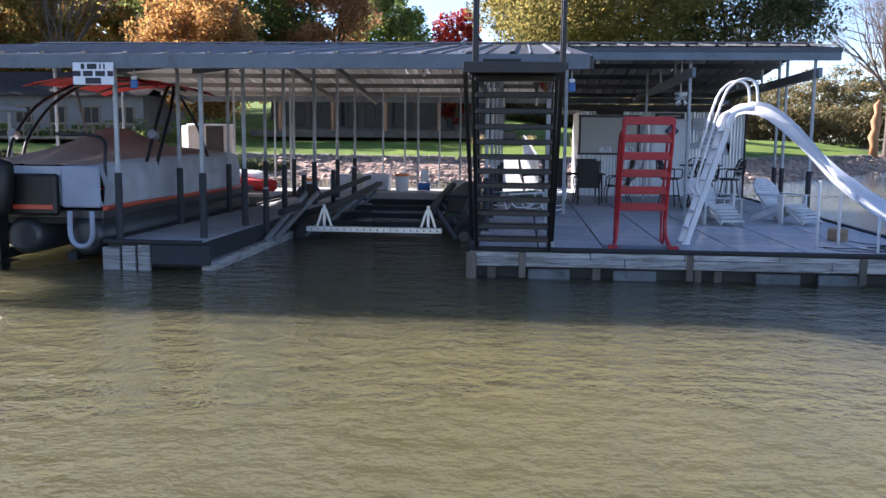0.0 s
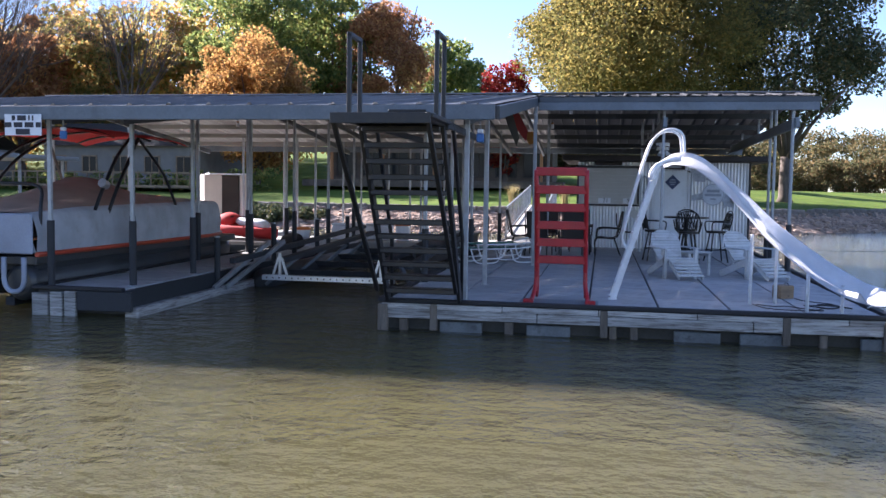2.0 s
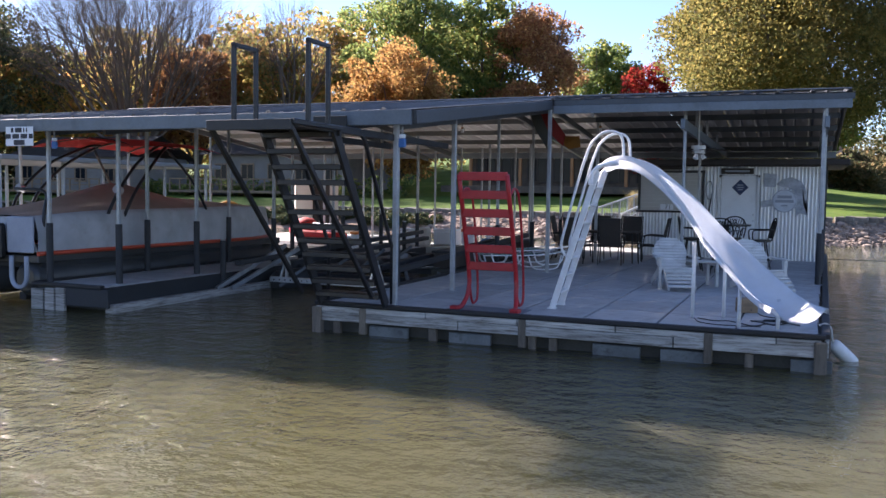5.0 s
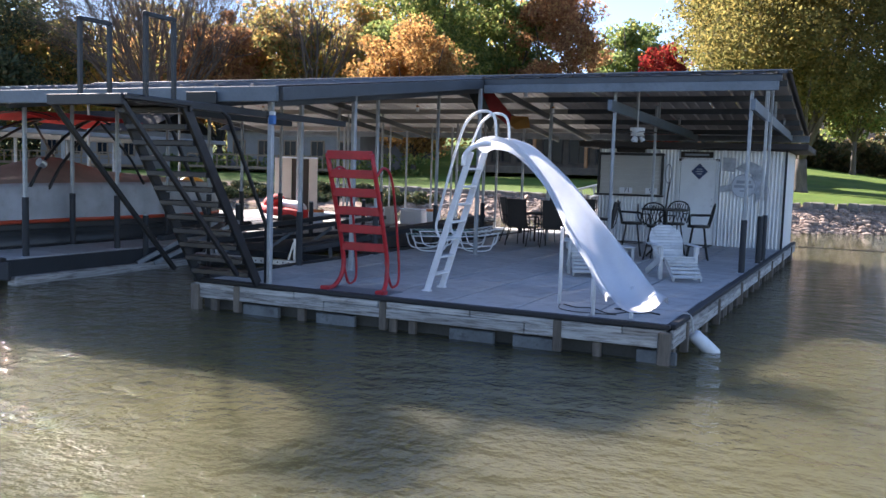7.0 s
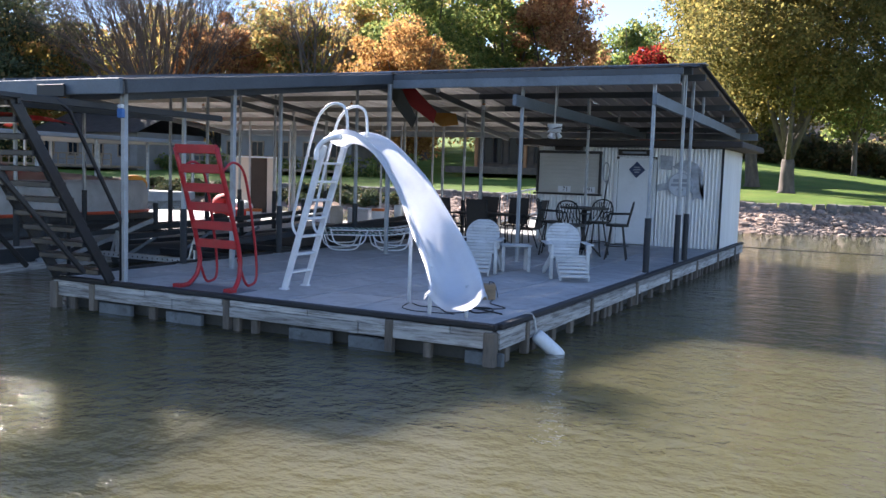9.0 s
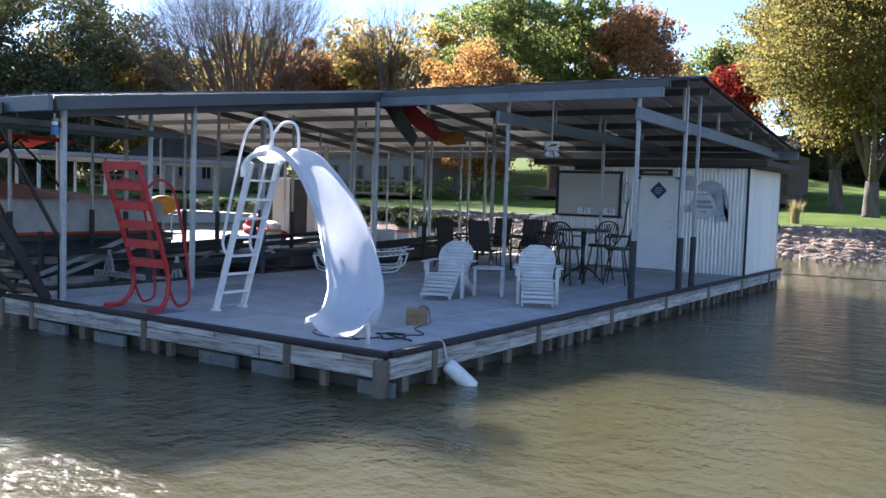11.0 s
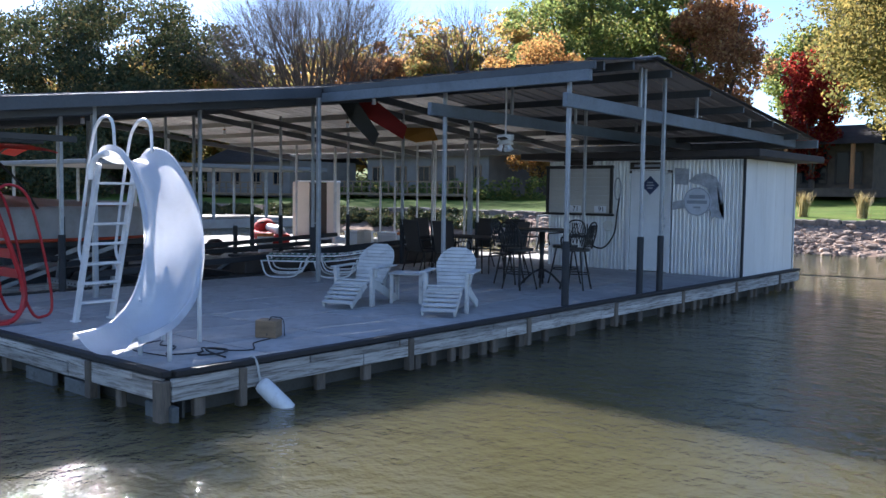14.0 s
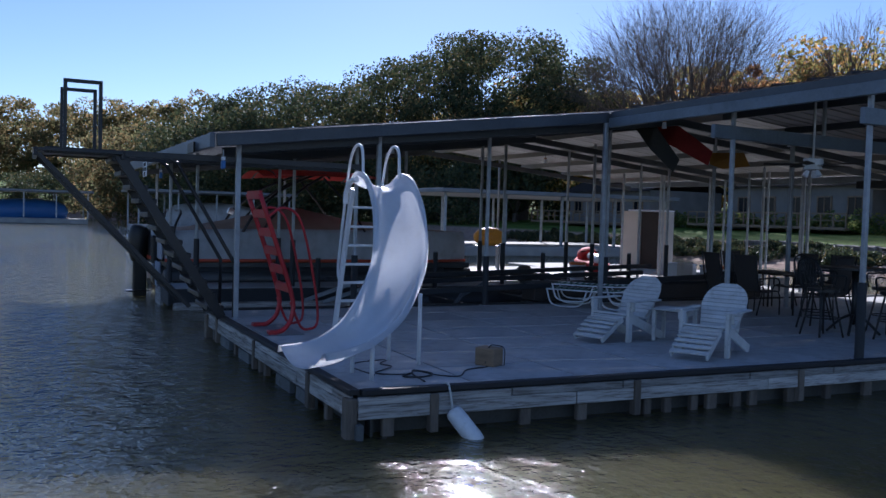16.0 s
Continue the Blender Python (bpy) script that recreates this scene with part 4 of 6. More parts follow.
# ---------------- ceiling fan, kite, lamps under the roof ----------------
def ceiling_fan(x, y, ztop, zhub):
    e = thing("ceiling_fan", "white ceiling fan with lamp cups under the roof", "fan", at=(x, y, 0))
    one("canopy", M_WHITEM, lambda b: cyl(b, (0, 0, ztop - 0.04), 0.07, 0.08, 16), e)
    one("down_rod", M_WHITEM, lambda b: tube(b, [(0, 0, zhub + 0.1), (0, 0, ztop)], 0.016, 8), e)
    one("motor", M_WHITEM, lambda b: (cyl(b, (0, 0, zhub + 0.04), 0.15, 0.10, 20), cyl(b, (0, 0, zhub - 0.04), 0.15, 0.07, 20, 0.11, pose(0, 0, 0))), e)
    for k in range(5):
        one("blade", M_SLING, lambda b: box(b, (0.45, 0, 0), (0.56, 0.13, 0.012), pose(0, 0, zhub, 0, 0, 72 * k + 12) @ pose(0, 0, 0, 9), 0.004), e)
    for k in range(3):
        c, s = math.cos(2.1 * k), math.sin(2.1 * k)
        one("lamp_cup", M_SIGN, lambda b: cyl(b, (0, 0, 0), 0.05, 0.10, 12, 0.03, pose(c * 0.10, s * 0.10, zhub - 0.14, 30 * s, -30 * c)), e)


ceiling_fan(3.62, 20.89, roof_z(20.89) - 0.02, 3.02)


def kite():
    e = thing("bird_kite", "red, orange and black cloth kite hanging from the roof beams", "kite", at=(0.35, 21.0, 3.56), rz=66)
    e.scale = (1.6, 1.6, 1.25)
    def wing(b, pts):
        vs = [b.verts.new(p) for p in pts]
        b.faces.new(vs)
        bmesh.ops.solidify(b, geom=b.faces[:], thickness=0.012)
    one("wing", M_KITE, lambda b: wing(b, [(-0.5, 0, 0.30), (0.0, 0.05, 0.28), (0.45, 0.1, -0.1), (0.40, 0.1, -0.32), (-0.1, 0.05, -0.02)]), e, "red cloth wing")
    one("tail", M_KITETAIL, lambda b: wing(b, [(0.40, 0.1, -0.12), (0.85, 0.15, -0.10), (0.95, 0.2, -0.30), (0.6, 0.15, -0.36), (0.42, 0.1, -0.3)]), e, "orange cloth tail")
    one("body", M_CAST, lambda b: wing(b, [(-0.6, -0.05, 0.30), (-0.3, -0.02, 0.28), (0.02, 0.0, -0.25), (-0.05, 0.0, -0.45), (-0.35, -0.02, -0.1)]), e, "black cloth wing")


kite()


def bug_lamp(x, y, ztop):
    e = thing("hanging_lamp", "small jar lamp hanging under the roof", "lamp", "hanging lamps", at=(x, y, 0))
    one("hook", M_CORD, lambda b: tube(b, [(0, 0, ztop), (0, 0, ztop - 0.10)], 0.006, 6), e)
    one("cap", M_CEDAR, lambda b: cyl(b, (0, 0, ztop - 0.12), 0.035, 0.04, 10), e)
    one("jar", M_SIGN, lambda b: cyl(b, (0, 0, ztop - 0.19), 0.04, 0.11, 12, 0.032), e)


for x, y in ((-3.0, 16.5), (-2.6, 23.0), (1.6, 19.6), (-7.5, 23.0), (1.0, 23.2)):
    bug_lamp(x, y, roof_z(y) - 0.14)
box_lamp = thing("blue_dock_light", "small blue and white solar light fixed by a roof post", "lamp", at=(0.66, 12.35, 0))
one("body", M_BLUE, lambda b: box(b, (0, 0, 2.70), (0.10, 0.06, 0.12), None, 0.012), box_lamp)
one("cap", M_SIGN, lambda b: box(b, (0, 0, 2.79), (0.08, 0.05, 0.05), None, 0.008), box_lamp)
one("bracket", M_GALV, lambda b: span(b, (0, 0, 2.80), (0, 0, 2.92), 0.02, 0.02), box_lamp)
box_lamp2 = copy_thing(box_lamp, pose(-5.6, 12.35, 0.02))
panel = thing("eave_panel", "dark board fixed along the eave", "board", at=(-0.3, 12.06, 2.98))
one("board", M_CAST, lambda b: box(b, (0, 0, 0), (0.52, 0.03, 0.16), None, 0.006), panel)


# ---------------- signs ----------------
def text_mesh(name, words, size, m, mat, parent, label=""):
    cu = bpy.data.curves.new(name, "FONT")
    cu.body, cu.size, cu.align_x, cu.align_y, cu.extrude = words, size, "CENTER", "CENTER", 0.002
    tmp = bpy.data.objects.new("tmp", cu)
    scene.collection.objects.link(tmp)
    me = bpy.data.meshes.new_from_object(tmp.evaluated_get(bpy.context.evaluated_depsgraph_get()))
    bpy.data.objects.remove(tmp)
    me.materials.clear()
    me.materials.append(mat)
    ob = new(name, me)
    ob.matrix_basis = m
    ob.parent = parent
    if label:
        tagged(ob, label)
    return ob


sign = thing("dock_sign", "white dock number sign with three lines of dark bars", "sign", at=(-6.08, 12.09, 2.85))
one("board", M_SIGN, lambda b: box(b, (0, 0, 0), (0.60, 0.012, 0.31), None, 0.004), sign)
for z, h, words in ((0.10, 0.075, (2, 5, 1, 1)), (0.0, 0.075, (4, 5, 5, 3)), (-0.10, 0.085, (5,))):
    step = 0.030 if len(words) > 1 else 0.048
    u = -step * (sum(words) + len(words) - 1) / 2
    for k in words:
        one("text_bar", M_INK, lambda b: box(b, (u + k * step / 2, -0.009, z), (k * step - 0.006, 0.006, h), None, 0.002), sign)
        u += (k + 1) * step

dia = thing("diamond_sign", "navy diamond sign on the shed door", "sign", at=(4.20, SY0 - 0.03, 2.28))
one("board", M_NAVY, lambda b: box(b, (0, 0, 0), (0.29, 0.012, 0.29), pose(0, 0, 0, 0, 45, 0), 0.004), dia)
for z, w in ((0.06, 0.14), (0.0, 0.18), (-0.06, 0.12)):
    one("text_bar", M_GREYPAINT, lambda b: box(b, (0, -0.009, z), (w, 0.006, 0.03), None, 0.002), dia)

top_sign = thing("name_board", "dark wooden board with pale lettering above the door", "sign", at=(4.12, SY0 - 0.04, 2.70))
one("board", M_DARKROOF, lambda b: box(b, (0, 0, 0), (0.80, 0.02, 0.15), None, 0.006), top_sign)
one("text_bar", M_GREYPAINT, lambda b: box(b, (0, -0.014, 0), (0.60, 0.008, 0.05), None, 0.003), top_sign)
top2 = thing("name_board", "dark rounded board above the serving shutter", "sign", at=(2.45, SY0 - 0.09, 2.80))
one("board", M_DARKROOF, lambda b: box(b, (0, 0, 0), (0.75, 0.03, 0.15), None, 0.03), top2)


def fish_sign():
    """Cut-out metal sign: a disc with bars, a leaping fish over it and a scroll below."""
    e = thing("fish_sign", "grey cut-out metal sign of a leaping fish round a beverage disc", "sign", at=(5.28, SY0 - 0.05, 1.95))
    def flat(b, pts, y=0.0):
        fr = [b.verts.new((px, y - 0.006, pz)) for px, pz in pts]
        bk = [b.verts.new((px, y + 0.006, pz)) for px, pz in pts]
        b.faces.new(fr)
        b.faces.new(bk[::-1])
        for k in range(len(pts)):
            b.faces.new((fr[k - 1], fr[k], bk[k], bk[k - 1]))
        bmesh.ops.triangulate(b, faces=b.faces[:])
    one("backing", M_SIGNGREY, lambda b: flat(b, [(-0.52, 0.70), (-0.20, 0.68), (-0.22, 0.34), (-0.50, 0.36)]), e)
    one("fish", M_SIGNGREY, lambda b: flat(b, [(-0.22, 0.42), (-0.05, 0.56), (0.16, 0.60), (0.38, 0.50), (0.50, 0.30), (0.52, 0.05), (0.46, -0.16), (0.56, -0.36), (0.36, -0.30), (0.30, -0.40), (0.28, -0.14), (0.30, 0.08), (0.22, 0.26), (0.08, 0.34), (-0.08, 0.36)], 0.014), e)
    one("disc", M_DISC, lambda b: cyl(b, (0, 0, 0), 0.30, 0.014, 32, m=pose(0, -0.016, 0, 90)), e)
    one("rim", M_GREYPAINT, lambda b: tube(b, [(0.28 * math.cos(t), -0.026, 0.28 * math.sin(t)) for t in np.linspace(0, 6.283, 33)[:-1]], 0.008, 6, True), e)
    for z, w, h in ((0.10, 0.34, 0.075), (-0.01, 0.44, 0.07), (-0.12, 0.16, 0.04)):
        one("text_bar", M_GREYPAINT, lambda b: box(b, (0, -0.028, z), (w, 0.006, h), None, 0.003), e)
    one("scroll", M_SIGNGREY, lambda b: flat(b, [(-0.56, -0.02), (-0.30, 0.04), (0.42, -0.02), (0.40, -0.20), (-0.30, -0.14), (-0.56, -0.18)], 0.004), e)


fish_sign()
for x, words, w in ((2.36, "71", 0.34), (3.02, "91", 0.30)):
    plate = thing("number_plate", "white racing number card on the shutter", "card", "number cards", at=(x, SY0 - 0.075, 1.74))
    one("card", M_SIGN, lambda b: box(b, (0, 0, 0), (w, 0.008, 0.15), None, 0.002), plate)
    text_mesh("number", words, 0.16, pose(0.03, -0.008, 0, 90), M_INK, plate)

gear = thing("hanging_rope", "dark rope coil hung on the shed wall", "rope", at=(3.5, SY0 - 0.05, 1.5))
one("coil", M_CORD, lambda b: tube(b, smooth_path([(0.0, 0, 0.6), (-0.05, -0.03, 0.2), (-0.12, -0.03, -0.3), (-0.4, -0.03, -0.62), (-0.75, -0.03, -0.5), (-0.8, -0.02, -0.1)], 6), 0.018, 6), gear)
ring = thing("rope_loop", "thin grey rope loop hung beside the door", "rope", at=(3.44, SY0 - 0.06, 2.2))
one("ring", M_GREYPAINT, lambda b: tube(b, [(0.08 * math.cos(t), 0, 0.24 * math.sin(t)) for t in np.linspace(0, 6.283, 21)[:-1]], 0.016, 8, True), ring)
lamp = thing("wall_vent", "white hand-shaped plaque on the corrugated wall", "plaque", at=(3.2, SY0 - 0.03, 1.38))
one("plaque", M_CHAIRW, lambda b: cyl(b, (0, 0, 0), 0.12, 0.02, 14, m=pose(0, 0, 0, 90)), lamp)

# ---------------- covered pontoon boat ----------------
def boat():
    e = thing("pontoon_boat", "pontoon boat under a grey mooring cover with black tower", "boat", at=(-7.52, 0, 0))
    y0, y1 = 12.55, 20.1

    def loft(b, rings, close=True):
        rows = [[b.verts.new(p) for p in r] for r in rings]
        n = len(rows[0])
        for i in range(len(rows) - 1):
            for j in range(n - 1):
                b.faces.new((rows[i][j], rows[i][j + 1], rows[i + 1][j + 1], rows[i + 1][j])).smooth = True
        if close:
            b.faces.new(rows[0])
            b.faces.new(rows[-1][::-1])
    def width(y):
        t = (y - y0) / (y1 - y0)
        return 1.30 * (1 - max(0, (t - 0.75) / 0.25) ** 2 * 0.35)

    def top(y):
        return float(np.interp(y, [12.5, 13.2, 14.3, 15.7, 17.2, 19.0, 20.2], [1.55, 1.62, 1.84, 2.16, 1.86, 1.74, 1.60]))
    def edge(y):
        return float(np.interp(y, [12.5, 14, 18, 20.2], [1.50, 1.58, 1.62, 1.60]))

    ys = np.linspace(y0, y1, 26)
    rnd = random.Random(5)

    def side(b):
        rings = []
        for k, y in enumerate(ys):
            w, t, ez = width(y), top(y), edge(y)
            j = 0.018 * math.sin(k * 2.1) + rnd.uniform(-0.01, 0.01)
            rings.append([(-w + j, y, 0.93), (-w - 0.02, y, 1.22), (-w + 0.05 + j, y, ez - 0.04), (-w * 0.82, y, ez + 0.03)])
        loft(b, rings, False)
        loft(b, [[(-p[0], p[1], p[2]) for p in r] for r in rings], False)
        w = width(y0)
        b.faces.new([b.verts.new(p) for p in ((-w, y0, 0.93), (w, y0, 0.93), (w * 0.82, y0, 1.52), (-w * 0.82, y0, 1.52))])
        w = width(y1)
        b.faces.new([b.verts.new(p) for p in ((-w, y1, 0.93), (w, y1, 0.93), (w * 0.82, y1, 1.62), (-w * 0.82, y1, 1.62))])
    one("cover_side", M_COVER, side, e)

    def crown(b):
        rings = []
        for y in ys:
            w, t, ez = width(y), top(y), edge(y)
            rings.append([(-w * 0.82, y, ez + 0.03), (-w * 0.5, y, ez + (t - ez) * 0.45 + 0.02), (-w * 0.15, y, t - 0.02), (0, y, t), (w * 0.15, y, t - 0.02), (w * 0.5, y, ez + (t - ez) * 0.45 + 0.02), (w * 0.82, y, ez + 0.03)])
        loft(b, rings, False)
    one("cover_top", M_COVERTOP, crown, e, "sun-faded brownish cover top")
    for s in (-1, 1):
        one("rub_rail", M_STRIPE, lambda b: tube(b, [(s * (width(v) + 0.005), v, 0.90) for v in ys], 0.042, 6), e, "red rub rail stripe")
    one("hull_deck", M_HULL, lambda b: box(b, (0, (y0 + y1) / 2, 0.80), (2.5, y1 - y0 - 0.1, 0.14), None, 0.02), e)
    for x in (-0.98, 0.0, 0.98):
        one("pontoon", M_HULL, lambda b: tube(b, [(x, y0 + 0.02, 0.46), (x, y0 + 0.1, 0.46), (x, y1 - 0.9, 0.46), (x, y1 - 0.3, 0.52), (x, y1 + 0.1, 0.66)], [0.2, 0.29, 0.29, 0.24, 0.05], 16), e, "dull aluminium pontoon")
        if x > 0.5:
            one("transom_bracket", M_FLAP, lambda b: tube(b, smooth_path([(x - 0.17, y0 - 0.1, 0.86), (x - 0.17, y0 - 0.1, 0.5), (x - 0.1, y0 - 0.1, 0.36), (x, y0 - 0.1, 0.33), (x + 0.1, y0 - 0.1, 0.36), (x + 0.17, y0 - 0.1, 0.5), (x + 0.17, y0 - 0.1, 0.86)], 3), 0.04, 8), e, "pale aluminium transom bracket")
    one("underframe", M_SLEEVE, lambda b: box(b, (0, (y0 + y1) / 2 - 0.3, 0.70), (2.4, y1 - y0 - 0.9, 0.14), None, 0.02), e)
    for s in (-1, 1):
        one("lift_bunk", M_SLEEVE, lambda b: span(b, (s * 0.6, y0 + 0.3, 0.12), (s * 0.6, y1 - 1.2, 0.12), 0.16, 0.14, 0.01), e)
    one("stern_panel", M_CAST, lambda b: box(b, (-0.2, y0 - 0.12, 1.10), (1.7, 0.16, 0.62), None, 0.04), e)
    one("stern_stripe", M_STRIPE, lambda b: box(b, (0.3, y0 - 0.21, 0.92), (0.62, 0.02, 0.07), None, 0.006), e)
    one("hanging_flap", M_FLAP, lambda b: box(b, (0.98, y0 - 0.06, 1.22), (0.60, 0.05, 0.62), None, 0.02), e)
    # outboard engine
    eng = one("outboard_cowl", M_CAST, lambda b: tube(b, smooth_path([(-0.15, 12.16, 0.80), (-0.15, 12.17, 1.05), (-0.15, 12.18, 1.35), (-0.15, 12.22, 1.55), (-0.15, 12.24, 1.62)], 3), [0.15, 0.18, 0.2, 0.22, 0.23, 0.24, 0.24, 0.24, 0.235, 0.22, 0.2, 0.15, 0.05], 18), e, "glossy black outboard engine cowl")
    one("leg", M_CAST, lambda b: (box(b, (-0.15, 12.2, 0.45), (0.14, 0.30, 1.0), None, 0.03), box(b, (-0.15, 12.15, 0.12), (0.34, 0.5, 0.03), None, 0.01)), e)
    one("cowl_badge", M_ALU, lambda b: tube(b, [(-0.28 + 0.15 * math.cos(t), 11.93, 1.25 + 0.15 * math.sin(t)) for t in np.linspace(0.4, 3.6, 12)], 0.012, 6), eng)
    # wake tower of curved black tube and its canvas
    for s in (-1, 1):
        for dy in (0.0, 0.45):
            one("tower_tube", M_BLACK, lambda b: tube(b, smooth_path([(s * 1.22, 14.2 + dy, 1.45), (s * 1.24, 14.5 + dy, 1.95), (s * 1.15, 15.1 + dy, 2.5), (s * 0.95, 15.9 + dy * 0.6, 2.88), (s * 0.9, 16.3, 2.95)], 5), 0.032, 8), e)
        one("tower_brace", M_BLACK, lambda b: tube(b, smooth_path([(s * 1.2, 17.2, 1.6), (s * 1.15, 16.8, 2.2), (s * 0.98, 16.2, 2.85)], 5), 0.028, 8), e)
        one("grab_tube", M_BLACK, lambda b: tube(b, smooth_path([(s * 1.24, 12.7, 1.0), (s * 1.24, 12.75, 1.6), (s * 1.1, 12.9, 1.95), (s * 0.4, 12.9, 2.0)], 5), 0.028, 8), e)
        one("speaker", M_ALU, lambda b: cyl(b, (0, 0, 0), 0.08, 0.14, 14, m=pose(s * 1.25, 14.5, 2.0, 70)), e)
    for y in (15.0, 16.3, 17.4):
        one("bimini_bow", M_BLACK, lambda b: tube(b, smooth_path([(-1.15, y, 2.84), (-0.7, y, 2.97), (0, y, 3.02), (0.7, y, 2.97), (1.15, y, 2.84)], 4), 0.02, 8), e)

    def canvas(b):
        rows = []
        for y, dz in ((14.7, -0.05), (15.3, 0.0), (16.3, 0.02), (17.4, 0.0), (17.8, -0.07)):
            rows.append([(u, y, 3.045 + dz - 0.17 * (u / 1.2) ** 2) for u in np.linspace(-1.2, 1.2, 9)])
        loft(b, rows, False)
        bmesh.ops.solidify(b, geom=b.faces[:], thickness=0.012)
    one("bimini_canvas", M_CANVAS, canvas, e, "red canvas sun shade")


boat()


# ---------------- boat lift in the empty slip ----------------
def boat_lift():
    e = thing("boat_lift", "submerged steel boat lift with dark bunks in the empty slip", "boat lift")
    one("front_beam", M_ALU, lambda b: box(b, (-2.78, 16.35, 0.26), (2.6, 0.12, 0.10), None, 0.008), e, "pale perforated steel beam")
    for k in range(20):
        one("beam_hole", M_INK, lambda b: box(b, (-3.98 + k * 0.127, 16.287, 0.26), (0.028, 0.006, 0.028)), e)
    for x in (-3.75, -1.75):
        one("a_frame", M_ALU, lambda b: (span(b, (x - 0.14, 16.4, 0.3), (x - 0.03, 16.4, 0.64), 0.04, 0.04), span(b, (x + 0.14, 16.4, 0.3), (x + 0.03, 16.4, 0.64), 0.04, 0.04), span(b, (x, 16.4, 0.3), (x, 16.4, 0.72), 0.05, 0.05)), e)
        one("bunk", M_SLEEVE, lambda b: span(b, (x, 16.5, 0.58), (x - 0.1, 23.6, 0.78), 0.16, 0.10, 0.01), e, "dark carpeted bunk beam")
        one("side_rail", M_SLEEVE, lambda b: span(b, (x + (-0.62 if x < -3 else 0.72), 15.6, 0.62), (x + (-0.5 if x < -3 else 0.6), 24.2, 0.92), 0.12, 0.10, 0.01), e)
        for y in (17.6, 19.2, 20.8, 22.4):
            one("strut", M_FASCIA, lambda b: span(b, (x, y, 0.62), (x + (-0.5 if x < -3 else 0.5), y - 0.7, 0.05), 0.06, 0.06, 0.005), e)
    for y in (18.0, 19.8, 21.6, 23.4):
        one("cross_beam", M_SLEEVE, lambda b: box(b, (-2.75, y, 0.20 + 0.02 * (y - 18)), (3.3, 0.16, 0.12), None, 0.01), e)
    for x in (-4.35, -1.1):
        one("tank", M_HULL, lambda b: tube(b, [(x, 16.9, 0.10), (x, 17.05, 0.10), (x, 23.8, 0.10), (x, 23.95, 0.10)], [0.1, 0.26, 0.26, 0.1], 14), e)
    one("diagonal", M_GALV, lambda b: (span(b, (-4.55, 15.2, 0.15), (-4.3, 17.2, 0.88), 0.06, 0.08), span(b, (-4.5, 15.6, 0.12), (-4.2, 17.8, 0.86), 0.06, 0.08)), e)


boat_lift()


def guide_post(x, y, h=0.75):
    e = thing("guide_post", "black sleeved guide post at the slip edge", "post", "guide posts", at=(x, y, -0.3))
    one("sleeve", M_SLEEVE, lambda b: cyl(b, (0, 0, (h + 0.6) / 2), 0.055, h + 0.6, 14), e)
    one("cap", M_GALV, lambda b: cyl(b, (0, 0, h + 0.615), 0.05, 0.03, 14), e)


guide_post(-4.62, 15.5)
guide_post(-4.62, 18.3, 0.9)
guide_post(-4.62, 21.2, 0.9)
guide_post(-4.62, 23.8, 0.9)


# ---------------- low wall and clutter along the rear walkway ----------------
low = thing("bench_locker", "long dark dock box along the slip edge", "dock box", at=(-1.35, 21.8, DZ))
one("body", M_DARKROOF, lambda b: box(b, (0.0, 0, 0.16), (0.5, 6.0, 0.32), None, 0.02), low)
one("lid", M_SLEEVE, lambda b: box(b, (0.0, 0, 0.345), (0.56, 6.06, 0.05), None, 0.012), low)
one("float", M_FLOAT, lambda b: box(b, (0, 0, -0.32), (0.6, 6.0, 0.6), None, 0.02), low)


def jet_ski(x, y, rz):
    e = thing("jet_ski", "red and white jet ski on a floating dock", "jet ski", at=(x, y, DZ), rz=rz)
    e.scale = (0.85, 0.85, 0.72)
    def hull(b):
        rows = []
        for t in np.linspace(0, 1, 10):
            w = 0.55 * math.sin(min(1, 0.25 + t * 1.2) * math.pi / 2) * (1 - max(0, t - 0.7) * 1.9)
            zz = 0.42 + 0.16 * t
            yy = -1.4 + 2.8 * t
            rows.append([b.verts.new(p) for p in ((-w, yy, zz), (-w * 0.8, yy, 0.12 + 0.12 * t), (0, yy, 0.02 + 0.2 * t * t), (w * 0.8, yy, 0.12 + 0.12 * t), (w, yy, zz), (w * 0.5, yy, zz + 0.06), (-w * 0.5, yy, zz + 0.06))])
        for i in range(9):
            for j in range(7):
                b.faces.new((rows[i][j], rows[i][(j + 1) % 7], rows[i + 1][(j + 1) % 7], rows[i + 1][j])).smooth = True
        b.faces.new(rows[0])
        b.faces.new(rows[-1][::-1])
    one("hull", M_CANVAS, hull, e, "red hull")
    one("seat", M_SIGN, lambda b: tube(b, smooth_path([(0, -1.1, 0.52), (0, -0.7, 0.66), (0, 0.0, 0.70), (0, 0.35, 0.78)], 4), [0.14, 0.18, 0.2, 0.2, 0.2, 0.19, 0.18, 0.17, 0.17, 0.17, 0.16, 0.14, 0.1], 10), e)
    one("nose", M_CANVAS, lambda b: tube(b, smooth_path([(0, 0.3, 0.62), (0, 0.7, 0.72), (0, 1.1, 0.62), (0, 1.38, 0.56)], 4), [0.30, 0.33, 0.36, 0.37, 0.37, 0.36, 0.34, 0.31, 0.27, 0.22, 0.17, 0.11, 0.04], 12), e)
    one("handlebar", M_CAST, lambda b: tube(b, [(-0.36, 0.28, 0.90), (0, 0.40, 0.94), (0.36, 0.28, 0.90)], 0.022, 8), e)


